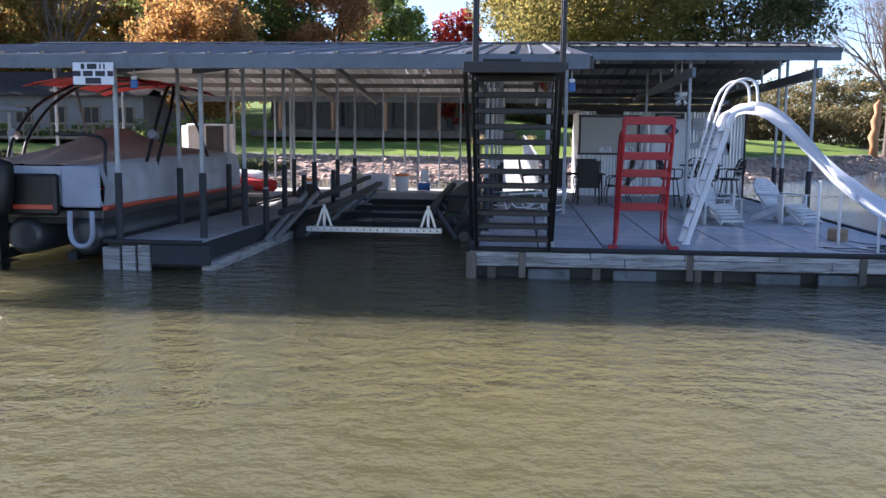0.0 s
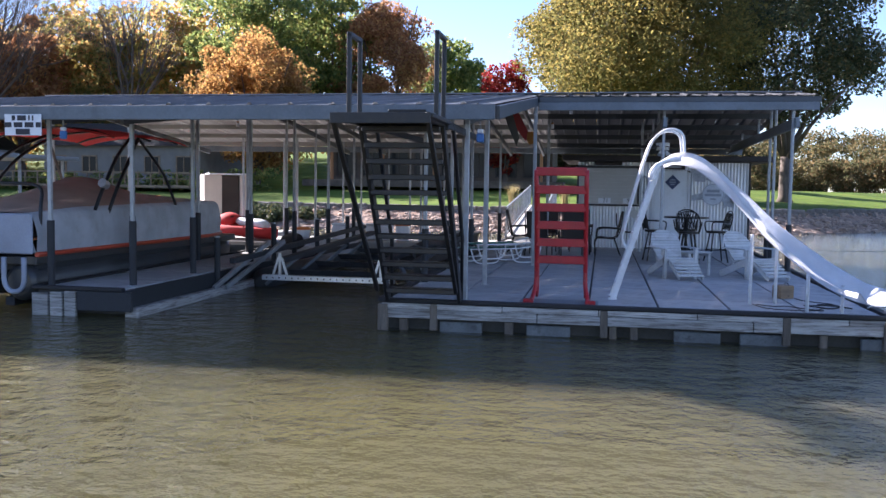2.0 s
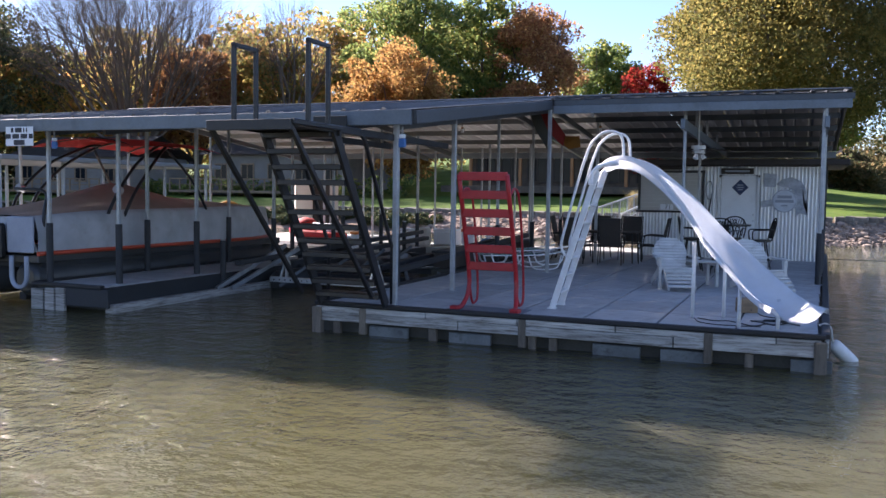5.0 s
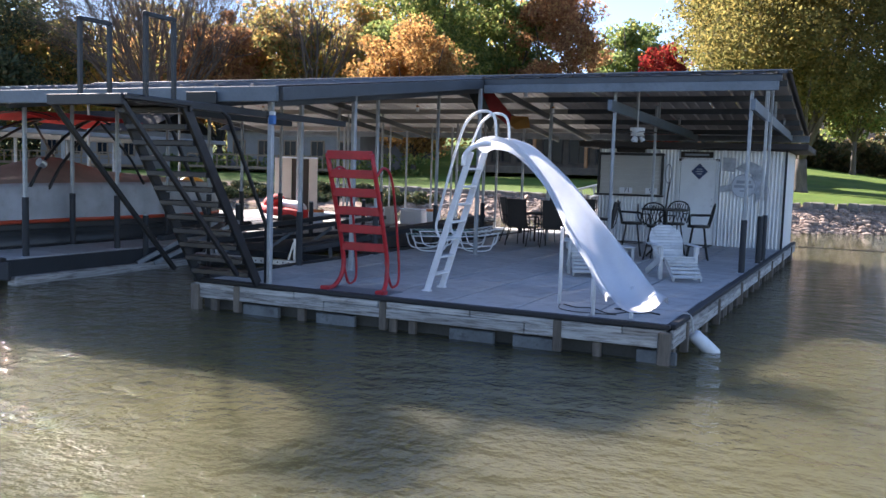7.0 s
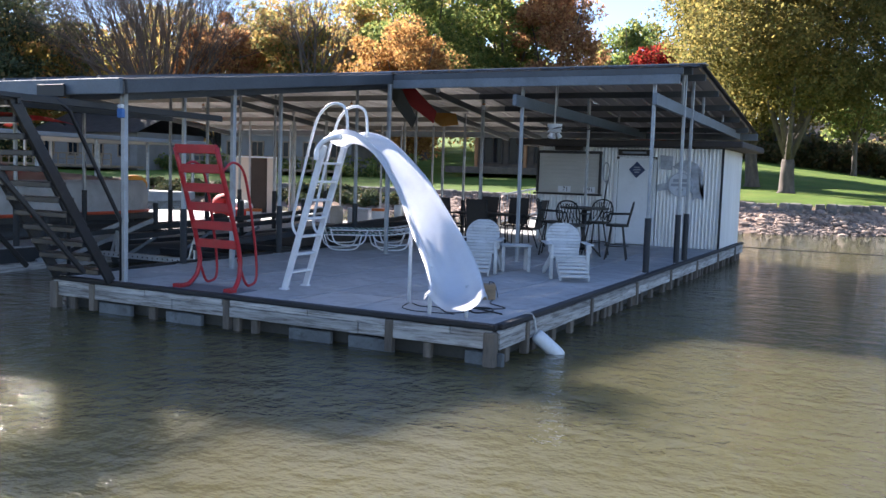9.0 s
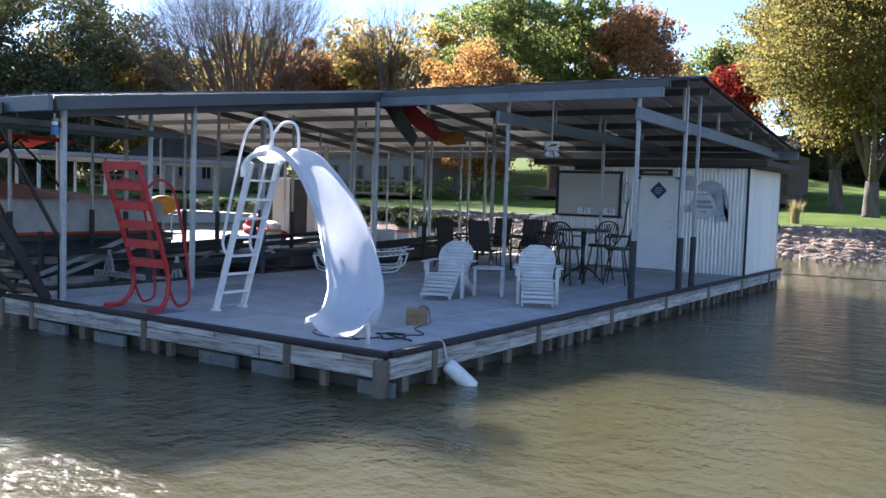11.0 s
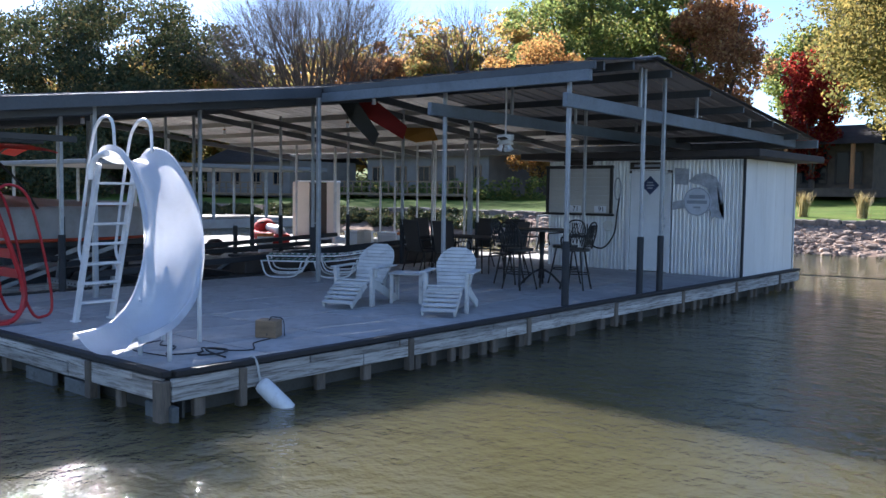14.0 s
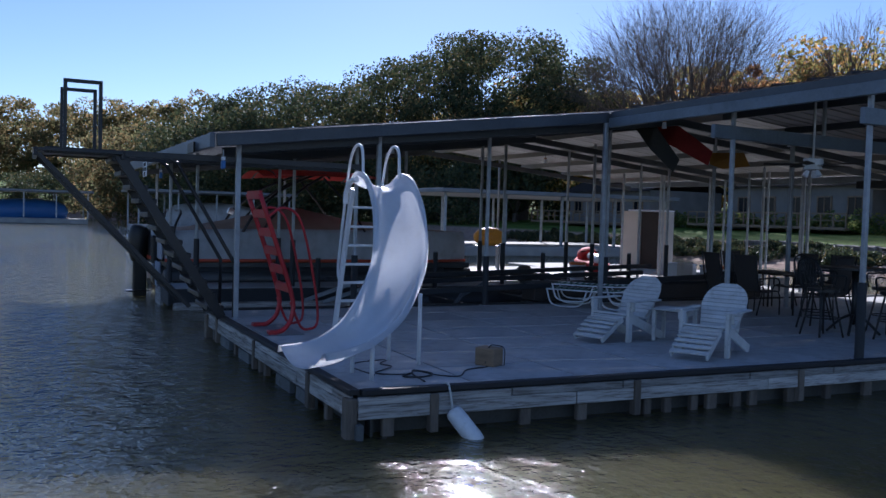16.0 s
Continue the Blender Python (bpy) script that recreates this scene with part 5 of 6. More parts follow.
jet_ski(-8.3, 25.3, 70)
for x, y in ((-8.7, 25.2),):
    p = thing("jet_ski_float", "grey plastic floating dock under a jet ski", "float", at=(x, y, 0))
    one("body", M_HULL, lambda b: box(b, (0, -0.6, 0.2), (3.4, 1.5, 0.42), None, 0.08), p)


def bucket(x, y, z, s, lid, label):
    e = thing("bucket", label, "bucket", "buckets", at=(x, y, z))
    one("pail", M_SIGN, lambda b: cyl(b, (0, 0, s * 0.5), s * 0.38, s, 20, s * 0.44), e)
    one("rim", lid, lambda b: cyl(b, (0, 0, s * 0.98), s * 0.46, s * 0.14, 20), e)
    one("bail", M_GALV, lambda b: tube(b, [(s * 0.46 * math.cos(t), s * 0.1, s * 0.9 - s * 0.3 * math.sin(t)) for t in np.linspace(0, math.pi, 9)], 0.006, 5), e)


bucket(-5.6, 22.9, DZ, 0.48, M_ORANGE, "white bucket with an orange lid on the dock")
bucket(-3.6, 26.2, DZ, 0.5, M_ORANGE, "white bucket with an orange lid on the dock")


def cooler(x, y, rz, lab, mat):
    e = thing("cooler", lab, "cooler", at=(x, y, DZ), rz=rz)
    one("body", mat, lambda b: box(b, (0, 0, 0.22), (0.78, 0.42, 0.42), None, 0.03), e)
    one("lid", mat, lambda b: box(b, (0, 0, 0.465), (0.80, 0.44, 0.06), None, 0.02), e)
    one("handle", M_GALV, lambda b: tube(b, [(-0.41, -0.1, 0.3), (-0.44, 0, 0.3), (-0.41, 0.1, 0.3)], 0.014, 6), e)


cooler(-5.4, 26.2, 8, "white cooler with an orange-edged lid", M_SIGN)
cooler(-4.4, 26.5, -5, "white cooler on the rear walkway", M_SIGN)
pot = thing("planter", "tan flower pot on the rear walkway", "pot", at=(-1.9, 26.2, DZ))
one("pot", M_BEIGE, lambda b: cyl(b, (0, 0, 0.18), 0.17, 0.36, 18, 0.24), pot)
pump = thing("dock_pump", "blue and white water pump on the rear walkway", "pump", at=(-2.9, 26.0, DZ))
one("body", M_BLUE, lambda b: cyl(b, (0, 0, 0), 0.12, 0.34, 14, m=pose(0, 0, 0.16, 0, 90)), pump)
one("tank", M_SIGN, lambda b: cyl(b, (0.0, 0.1, 0.48), 0.12, 0.36, 14), pump)
tank = thing("gas_jug", "tan fuel jug on the walkway", "jug", at=(-4.9, 25.9, DZ))
one("jug", M_BEIGE, lambda b: box(b, (0, 0, 0.28), (0.28, 0.4, 0.56), None, 0.06), tank)
bag = thing("net_bag", "dark green mesh gear bag on the finger dock", "bag", at=(-5.2, 21.0, DZ))
one("bag", M_DARKROOF, lambda b: tube(b, smooth_path([(-0.3, 0, 0.16), (0, 0.05, 0.24), (0.3, 0, 0.16)], 4), [0.06, 0.16, 0.2, 0.22, 0.22, 0.21, 0.2, 0.14, 0.06], 10), bag)


def hut(x, y, rz):
    e = thing("dock_cabinet", "tall beige dock cabinet with a dark open doorway", "cabinet", at=(x, y, 0.42), rz=rz)
    one("side_panel", M_BEIGE, lambda b: box(b, (-0.50, 0, 0.98), (0.60, 0.9, 1.96), None, 0.012), e)
    one("side_panel", M_BEIGE, lambda b: box(b, (0.58, 0, 0.98), (0.30, 0.9, 1.96), None, 0.012), e)
    # solid dark block in the opening, painted as the shade inside
    one("doorway", M_DARKROOF, lambda b: box(b, (0.11, 0.05, 0.97), (0.60, 0.78, 1.94), None, 0.006), e, "recessed doorway filled dark for the shade inside")
    one("roof_board", M_SIGN, lambda b: box(b, (0.06, 0, 1.99), (1.36, 1.02, 0.05), None, 0.01), e)


hut(-10.75, 29.4, 35)
hutfloat = thing("cabinet_float", "concrete float under the dock cabinet", "float", at=(-10.7, 29.3, 0))
one("slab", M_CONC, lambda b: box(b, (0, 0, 0.30), (4.0, 3.0, 0.24), None, 0.02), hutfloat)
one("float", M_FLOAT, lambda b: box(b, (0, 0, 0.02), (3.8, 2.8, 0.36), None, 0.03), hutfloat)


# ---------------- gangway from the deck to the bank ----------------
def gangway():
    e = thing("gangway", "white railed gangway sloping up from the dock to the bank", "gangway")
    a, c = Vector((-0.1, 28.5, 0.46)), Vector((-0.55, 43.4, 1.25))
    one("walkway", M_CONC, lambda b: span(b, a, c, 1.25, 0.10, 0.01), e)
    for s in (-0.62, 0.62):
        one("top_rail", M_GALV, lambda b: span(b, a + Vector((s, 0, 0.98)), c + Vector((s, 0, 0.98)), 0.05, 0.05), e)
        one("mid_rail", M_GALV, lambda b: span(b, a + Vector((s, 0, 0.15)), c + Vector((s, 0, 0.15)), 0.04, 0.04), e)
        for k in range(9):
            p = a.lerp(c, k / 8)
            one("rail_post", M_GALV, lambda b: box(b, (p.x + s, p.y, p.z + 0.5), (0.05, 0.05, 1.0)), e)
        for k in range(48):
            p = a.lerp(c, k / 48)
            one("baluster", M_GALV, lambda b: box(b, (p.x + s, p.y, p.z + 0.56), (0.014, 0.014, 0.82)), e)


gangway()


# ---------------- houses on the bank ----------------
def window(owner, c, w, h, mat=M_DARKROOF):
    x, y, z = c
    wd = one("window", M_GLASS, lambda b: box(b, (x, y, z), (w, 0.05, h)), owner, "dark window pane")
    one("frame", mat, lambda b: (box(b, (x - w / 2, y - 0.04, z), (0.10, 0.08, h + 0.1)), box(b, (x + w / 2, y - 0.04, z), (0.10, 0.08, h + 0.1)), box(b, (x, y - 0.04, z + h / 2), (w, 0.08, 0.10)), box(b, (x, y - 0.04, z - h / 2), (w, 0.08, 0.10)), box(b, (x, y - 0.04, z), (0.06, 0.06, h))), wd)


def long_house():
    e = thing("lake_house", "long low lake house with dark windows and cedar posts", "house")
    x0, x1, y, zb = -19.0, -1.5, 67.0, 2.3
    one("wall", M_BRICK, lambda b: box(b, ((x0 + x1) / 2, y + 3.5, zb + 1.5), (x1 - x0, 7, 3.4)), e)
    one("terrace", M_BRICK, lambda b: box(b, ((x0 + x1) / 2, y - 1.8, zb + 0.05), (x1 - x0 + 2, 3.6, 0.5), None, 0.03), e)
    def roof_(b):
        v = [b.verts.new(p) for p in ((x0 - 1, y - 2.2, zb + 3.05), (x1 + 1, y - 2.2, zb + 3.05), (x1 + 1, y + 3.5, zb + 4.6), (x0 - 1, y + 3.5, zb + 4.6), (x1 + 1, y + 9, zb + 3.05), (x0 - 1, y + 9, zb + 3.05))]
        b.faces.new(v[:4])
        b.faces.new((v[3], v[2], v[4], v[5]))
        bmesh.ops.solidify(b, geom=b.faces[:], thickness=0.22)
    one("roof", M_SHINGLE, roof_, e)
    for k in range(8):
        window(e, (x0 + 1.4 + k * 2.1, y - 0.03, zb + 1.65), 1.55, 2.0)
    for k in range(5):
        one("porch_post", M_CEDAR, lambda b: box(b, (x0 + 0.8 + k * 4.0, y - 1.9, zb + 1.6), (0.22, 0.22, 2.9), None, 0.02), e, "cedar porch post")


long_house()


def white_house(x, y, w, d, h, wall, lab, name="neighbour_house", terrace=True):
    z = float(bank(x, y))
    e = thing(name, lab, "house", at=(x, y, z))
    one("wall", wall, lambda b: box(b, (0, d / 2, h / 2 - 0.3), (w, d, h + 0.6)), e)
    def roof_(b):
        v = [b.verts.new(p) for p in ((-w / 2 - 0.6, -0.7, h - 0.1), (w / 2 + 0.6, -0.7, h - 0.1), (w / 2 + 0.6, d / 2, h + 1.9), (-w / 2 - 0.6, d / 2, h + 1.9), (w / 2 + 0.6, d + 0.7, h - 0.1), (-w / 2 - 0.6, d + 0.7, h - 0.1))]
        b.faces.new(v[:4])
        b.faces.new((v[3], v[2], v[4], v[5]))
        bmesh.ops.solidify(b, geom=b.faces[:], thickness=0.2)
    one("roof", M_SHINGLE, roof_, e)
    n = int(w / 2.6)
    for k in range(n):
        window(e, (-w / 2 + w * (k + 0.5) / n, -0.03, h * 0.55), 1.2, 1.3, M_WOOD)
    if terrace:
        one("deck_platform", M_WOOD, lambda b: box(b, (0, -2.0, 0.25), (w + 2, 3.6, 0.2), None, 0.02), e)
        one("deck_rail", M_WOOD, lambda b: (box(b, (0, -3.7, 1.25), (w + 2, 0.1, 0.1)), box(b, (0, -3.7, 0.8), (w + 2, 0.06, 0.06))), e)
        for k in range(int(w) + 3):
            one("rail_post", M_WOOD, lambda b: box(b, (-w / 2 - 1 + k * (w + 2) / (int(w) + 2), -3.7, 0.75), (0.09, 0.09, 1.0)), e)


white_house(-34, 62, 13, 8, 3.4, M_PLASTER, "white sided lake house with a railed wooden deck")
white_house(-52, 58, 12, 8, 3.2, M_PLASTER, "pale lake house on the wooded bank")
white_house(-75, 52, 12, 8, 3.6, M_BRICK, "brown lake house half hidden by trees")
white_house(4.5, 97, 8, 7, 2.7, M_BRICK, "brown house with a hipped roof behind the lawn", terrace=False)


# ---------------- neighbouring docks far along the cove ----------------
def far_dock(x, y, w, lab, blue):
    e = thing("far_dock", lab, "dock", "far docks", at=(x, y, 0))
    one("deck", M_CONC, lambda b: box(b, (0, 0, 0.25), (8, w, 0.5), None, 0.03), e)
    one("roof", M_ROOF, lambda b: box(b, (0, 0, 3.3), (9, w + 1, 0.22), None, 0.03), e)
    for sx in (-3.8, 3.8):
        for k in range(5):
            one("post", M_GALV, lambda b: box(b, (sx, -w / 2 + w * k / 4, 1.8), (0.12, 0.12, 2.9)), e)
    if blue is not None:
        one("covered_boat", M_BLUE if blue else M_COVER, lambda b: tube(b, smooth_path([(0, -w * 0.3, 0.9), (0, -w * 0.15, 1.2), (0, w * 0.2, 1.3), (0, w * 0.35, 1.0)], 3), [0.3, 0.8, 1.1, 1.2, 1.2, 1.2, 1.1, 1.0, 0.9, 0.5][:10], 12), e)


far_dock(-88, 10, 12, "neighbouring boat dock with a blue covered boat", True)
far_dock(-62, 24, 12, "neighbouring roofed boat dock along the cove", False)
far_dock(-30, 36, 14, "neighbouring roofed boat dock behind the slips", None)


# ---------------- tow tube at the bow of the boat ----------------
tow = thing("tow_tube", "amber inflatable tow tube resting by the boat bow", "tow tube", at=(-9.55, 22.4, 0.42))
one("tube", M_YELLOW, lambda b: tube(b, [(0.0, 0.40 * math.cos(t), 1.02 + 0.16 * math.sin(t)) for t in np.linspace(0, 2 * math.pi, 25)[:-1]], 0.12, 12, closed=True), tow)
one("cover", M_YELLOW, lambda b: box(b, (0, 0, 1.02), (0.16, 0.7, 0.3), None, 0.06), tow)
one("stand", M_GALV, lambda b: (span(b, (0, -0.35, 0), (0, -0.35, 0.75), 0.05, 0.05), span(b, (0, 0.35, 0), (0, 0.35, 0.75), 0.05, 0.05), span(b, (0, -0.45, 0.74), (0, 0.45, 0.74), 0.4, 0.04)), tow)
inner = thing("boat_platform", "dark floating platform at the bow of the boat", "float", at=(-9.5, 23.2, 0))
one("slab", M_SLEEVE, lambda b: box(b, (0, 0, 0.30), (1.8, 4.2, 0.24), None, 0.02), inner)
one("float", M_FLOAT, lambda b: box(b, (0, 0, 0.02), (1.6, 4.0, 0.34), None, 0.03), inner)


# ---------------- stone bank ----------------
def stone_mesh(seed, rough=0.25, sub=1):
    bm = bmesh.new()
    bmesh.ops.create_icosphere(bm, subdivisions=sub, radius=0.5)
    r = random.Random(seed)
    for v in bm.verts:
        v.co *= 1 + r.uniform(-rough, rough)
    return bm


def riprap():
    """Loose bank stones: many small rounded rocks as one joined mesh."""
    rng = np.random.default_rng(9)
    shapes = []
    for s in range(6):
        bm = stone_mesh(s, 0.22, 1)
        bmesh.ops.triangulate(bm, faces=bm.faces)
        shapes.append((np.array([v.co[:] for v in bm.verts]), np.array([[v.index for v in f.verts] for f in bm.faces])))
        bm.free()
    V, Fc, off = [], [], 0
    for i in range(12000):
        x = rng.uniform(-13, 30)
        d = rng.uniform(-0.6, 3.0)
        y = float(np.interp(x, SHORE_X, SHORE_Y)) + d
        s = rng.uniform(0.07, 0.19) * (2.4 if rng.random() < 0.05 else 1)
        v, f = shapes[i % 6]
        a = rng.uniform(0, 6.28)
        rot = np.array([[math.cos(a), -math.sin(a), 0], [math.sin(a), math.cos(a), 0], [0, 0, 1]])
        V.append((v * np.array([s * 1.3, s, s * 0.7])) @ rot.T + np.array([x, y, float(bank(x, y)) + s * 0.1]))
        Fc.append(f + off)
        off += len(v)
    ob = new("bank_stones", raw_mesh("bank_stones", np.concatenate(V).tolist(), np.concatenate(Fc).tolist(), M_ROCK))
    tagged(ob, "reddish loose stones along the lake bank", "stones", kind="stuff")


riprap()
wall = thing("stone_wall", "low dry stone retaining wall along the lawn", "wall", kind="structure")
rs = random.Random(4)
wall_meshes = []
for k in range(8):
    bm = bmesh.new()
    box(bm, (0, 0, 0), (1, 1, 1), None, 0.12)
    for v in bm.verts:
        v.co += Vector((rs.uniform(-0.08, 0.08), rs.uniform(-0.08, 0.08), rs.uniform(-0.08, 0.08)))
    wall_meshes.append(finish("stone", bm, M_WALLROCK))
x = -22.0
count = 0
while x < 26 and count < 290:
    for row in range(2):
        w = rs.uniform(0.35, 0.62)
        y = float(np.interp(x, SHORE_X, SHORE_Y)) + 3.0 + row * 0.14
        ob = new("stone", wall_meshes[count % 8])
        ob.matrix_basis = Matrix.LocRotScale((x + rs.uniform(-0.1, 0.1), y, 0.80 + row * 0.24), Euler((0, 0, rs.uniform(-0.15, 0.15))), (w, 0.45, rs.uniform(0.24, 0.34)))
        ob.parent = wall
        count += 1
    x += 0.45 * (1 if x < 9 else 1.2)


# ---------------- tufts of ornamental grass ----------------
def tuft(x, y, h, seed):
    rng = np.random.default_rng(seed)
    n = 220
    a, lean = rng.uniform(0, 6.283, n), rng.uniform(0.05, 0.5, n)
    hh = h * rng.uniform(0.6, 1.0, n)
    bx, by = rng.normal(0, 0.08, n), rng.normal(0, 0.08, n)
    z0 = float(bank(x, y)) - 0.05
    w = 0.015
    V, Fc = [], []
    for i in range(n):
        c, s = math.cos(a[i]), math.sin(a[i])
        tip = (bx[i] + c * lean[i] * hh[i], by[i] + s * lean[i] * hh[i], hh[i])
        mid = (bx[i] + c * lean[i] * hh[i] * 0.35, by[i] + s * lean[i] * hh[i] * 0.35, hh[i] * 0.6)
        k = len(V)
        V += [(bx[i] - s * w, by[i] + c * w, 0), (bx[i] + s * w, by[i] - c * w, 0), (mid[0] + s * w, mid[1] - c * w, mid[2]), (mid[0] - s * w, mid[1] + c * w, mid[2]), tip]
        Fc += [(k, k + 1, k + 2, k + 3), (k + 3, k + 2, k + 4)]
    ob = new("grass_tuft", raw_mesh("grass_tuft", V, Fc, M_TUFT))
    ob.location = (x, y, z0)
    tagged(ob, "dry golden ornamental grass tuft on the bank", "grass", "grass tufts")


for i, (x, y) in enumerate(((0.3, 48.2), (2.9, 47.6), (-2.4, 47.0))):
    tuft(x, y, 1.25, i)

# ---------------- deck slabs, laid last ----------------
slab_me = {}


def slab(owner, x0, x1, y0, y1):
    key = (round(x1 - x0, 3), round(y1 - y0, 3))
    if key not in slab_me:
        bm = bmesh.new()
        box(bm, (0, 0, 0), (key[0] - 0.03, key[1] - 0.026, 0.05), None, 0.005)
        slab_me[key] = finish("slab", bm, M_DECK)
    ob = new("slab", slab_me[key])
    ob.location = ((x0 + x1) / 2, (y0 + y1) / 2, DZ - 0.025 + random.uniform(-0.003, 0.003))
    ob.parent = owner


cols = np.linspace(DX0 + 0.03, DX1 - 0.03, 8)
rows = np.linspace(DY0 + 0.03, DY1 - 0.02, 14)
for i in range(7):
    for j in range(13):
        slab(deck, cols[i], cols[i + 1] + (round(SKEW * (rows[j] - DY0), 2) if i == 6 else 0), rows[j], rows[j + 1])
rows = np.linspace(FY0 + 0.03, FY1, 11)
for j in range(10):
    slab(finger, FX0 + 0.03, FX1 - 0.02, rows[j], rows[j + 1])

# ---------------- trees and woods ----------------
def leaf_cloud(rng, centres, radii, per, size):
    """Small folded leaf quads scattered in clumps: vertices and faces."""
    n = len(centres) * per
    c = np.repeat(np.asarray(centres), per, 0)
    r = np.repeat(np.asarray(radii), per, 0)
    d = rng.normal(size=(n, 3))
    d /= np.linalg.norm(d, axis=1)[:, None]
    p = c + d * (r * rng.uniform(0.35, 1.0, n) ** 0.6)[:, None] * np.array([1, 1, 0.75])
    a = rng.normal(size=(n, 3))
    a /= np.linalg.norm(a, axis=1)[:, None]
    b = np.cross(a, rng.normal(size=(n, 3)))
    b /= np.linalg.norm(b, axis=1)[:, None]
    s = (size * rng.uniform(0.6, 1.3, n))[:, None]
    v = np.stack([p - a * s, p + b * s * 0.6, p + a * s, p - b * s * 0.6], 1).reshape(-1, 3)
    f = np.arange(n * 4).reshape(-1, 4)
    return v, f


def tree(label, x, y, height, rx, crown_lo, leaves, seed, clumps=70, per=130, size=0.16, lean=0.0):
    """Tapered trunk, forking limbs and a crown of leaf clumps with gaps."""
    rng = np.random.default_rng(seed)
    z0 = float(bank(x, y)) - 0.15
    e = thing("tree", label, "tree", at=(x, y, z0))
    bm = bmesh.new()
    fork = crown_lo * height
    rt = 0.022 * height
    tube(bm, [(0, 0, 0), (0.02, 0, fork * 0.15), (lean * 0.3, 0.05, fork * 0.6), (lean * 0.5, 0, fork)], [rt * 1.5, rt * 1.05, rt * 0.9, rt * 0.8], 10)
    tips = []
    for k in range(8):
        a = 2 * math.pi * k / 8 + rng.uniform(-0.3, 0.3)
        reach, rise = rng.uniform(0.35, 0.8) * rx, rng.uniform(0.25, 0.85) * (height - fork)
        tip = (lean + math.cos(a) * reach, math.sin(a) * reach, fork + rise)
        tube(bm, [(lean * 0.5, 0, fork * 0.92), (lean * 0.7 + math.cos(a) * reach * 0.4, math.sin(a) * reach * 0.4, fork + rise * 0.45), tip], [rt * 0.5, rt * 0.3, rt * 0.1], 6)
    part("trunk", bm, M_BARK, e)
    cs, rs = [], []
    ch = (height - fork) / 2
    while len(cs) < clumps:
        d = rng.normal(size=3)
        d /= np.linalg.norm(d)
        k = rng.uniform(0.35, 1.0) ** 0.5
        wob = 0.8 + 0.35 * noise.noise(Vector(d * 1.7) + Vector((seed * 3.1, 0, 0)))
        c = np.array([lean + d[0] * rx * k * wob, d[1] * rx * k * wob, fork + ch + d[2] * ch * k * wob])
        cs.append(c)
        rs.append(rng.uniform(0.16, 0.30) * rx)
    v, f = leaf_cloud(rng, cs, rs, per, size)
    ob = new("crown", raw_mesh("crown", v.tolist(), f.tolist(), leaves))
    ob.parent = e
    return e


def bare_tree(label, x, y, height, radius, seed, limbs=9, twigs=6, first=0.12):
    """A leafless crown: limbs fan out to a dome, each forking three times into finer twigs."""
    rng = np.random.default_rng(seed)
    z0 = float(bank(x, y)) - 0.15
    e = thing("bare_tree", label, "tree", at=(x, y, z0))
    fork = Vector((0, 0, height * first))
    r = height * 0.016
    one("trunk", M_BARK, lambda b: tube(b, [(0, 0, 0), (0, 0, fork.z * 0.5), fork], [r * 1.5, r * 1.15, r], 8, caps=False), e)
    rise = height - fork.z

    def dome(d, k):
        return fork + Vector((d.x * radius, d.y * radius, (0.48 + 0.52 * d.z) * rise)) * k

    def sprig(b, p, q, ra, rb, n):
        m = p.lerp(q, 0.5) + Vector((0, 0, -(q - p).length * 0.06)) + Vector(rng.normal(size=3)) * (q - p).length * 0.04
        tube(b, [p, m, q], [ra, (ra + rb) / 2, rb], n, caps=False)
        return lambda t: p.lerp(m, t * 2) if t < 0.5 else m.lerp(q, t * 2 - 1)

    def spread(d, s):
        v = d + Vector(rng.normal(size=3)) * s
        v.z = max(0.12, v.z)
        return v.normalized()
    for k in range(limbs):
        a = 2 * math.pi * (k + rng.uniform(-0.3, 0.3)) / limbs
        el = 0.22 + 1.2 * ((k * 0.618) % 1.0)
        d0 = Vector((math.cos(a) * math.cos(el), math.sin(a) * math.cos(el), math.sin(el)))
        bm = bmesh.new()
        f0 = sprig(bm, fork, dome(d0, 0.62), r * 0.55, r * 0.26, 5)
        for _ in range(7):
            t0 = rng.uniform(0.25, 1.0)
            d1 = spread(d0, 0.28)
            f1 = sprig(bm, f0(t0), dome(d1, rng.uniform(0.7, 0.86)), r * 0.22, r * 0.09, 4)
            for _ in range(twigs):
                t1 = rng.uniform(0.25, 1.0)
                d2 = spread(d1, 0.20)
                f2 = sprig(bm, f1(t1), dome(d2, rng.uniform(0.82, 1.0)), 0.015, 0.009, 3)
                for _ in range(4):
                    s = f2(rng.uniform(0.35, 1.0))
                    sprig(bm, s, s + Vector((d2.x, d2.y, d2.z + 0.25)).normalized() * radius * 0.14 + Vector(rng.normal(size=3)) * radius * 0.06, 0.009, 0.006, 3)
        part("limb", bm, M_TWIG, e)
    return e


def woods(label, pts, leaves, seed, per=60, size=0.5, rad=(2.5, 4.5), name="far_woods"):
    """A wooded slope seen from far off: crowns of leaf clumps on the ground, one object."""
    rng = np.random.default_rng(seed)
    cs, rs = [], []
    for (x, y, h, w) in pts:
        z = float(bank(x, y))
        for k in range(9):
            d = rng.normal(size=3)
            d /= np.linalg.norm(d)
            cs.append((x + d[0] * w * 0.7, y + d[1] * w * 0.7, z + h * 0.48 + d[2] * h * 0.42))
            rs.append(rng.uniform(0.3, 0.5) * w)
    v, f = leaf_cloud(rng, cs, rs, per, size)
    tagged(new(name, raw_mesh(name, v.tolist(), f.tolist(), leaves)), label, "woods", kind="stuff")


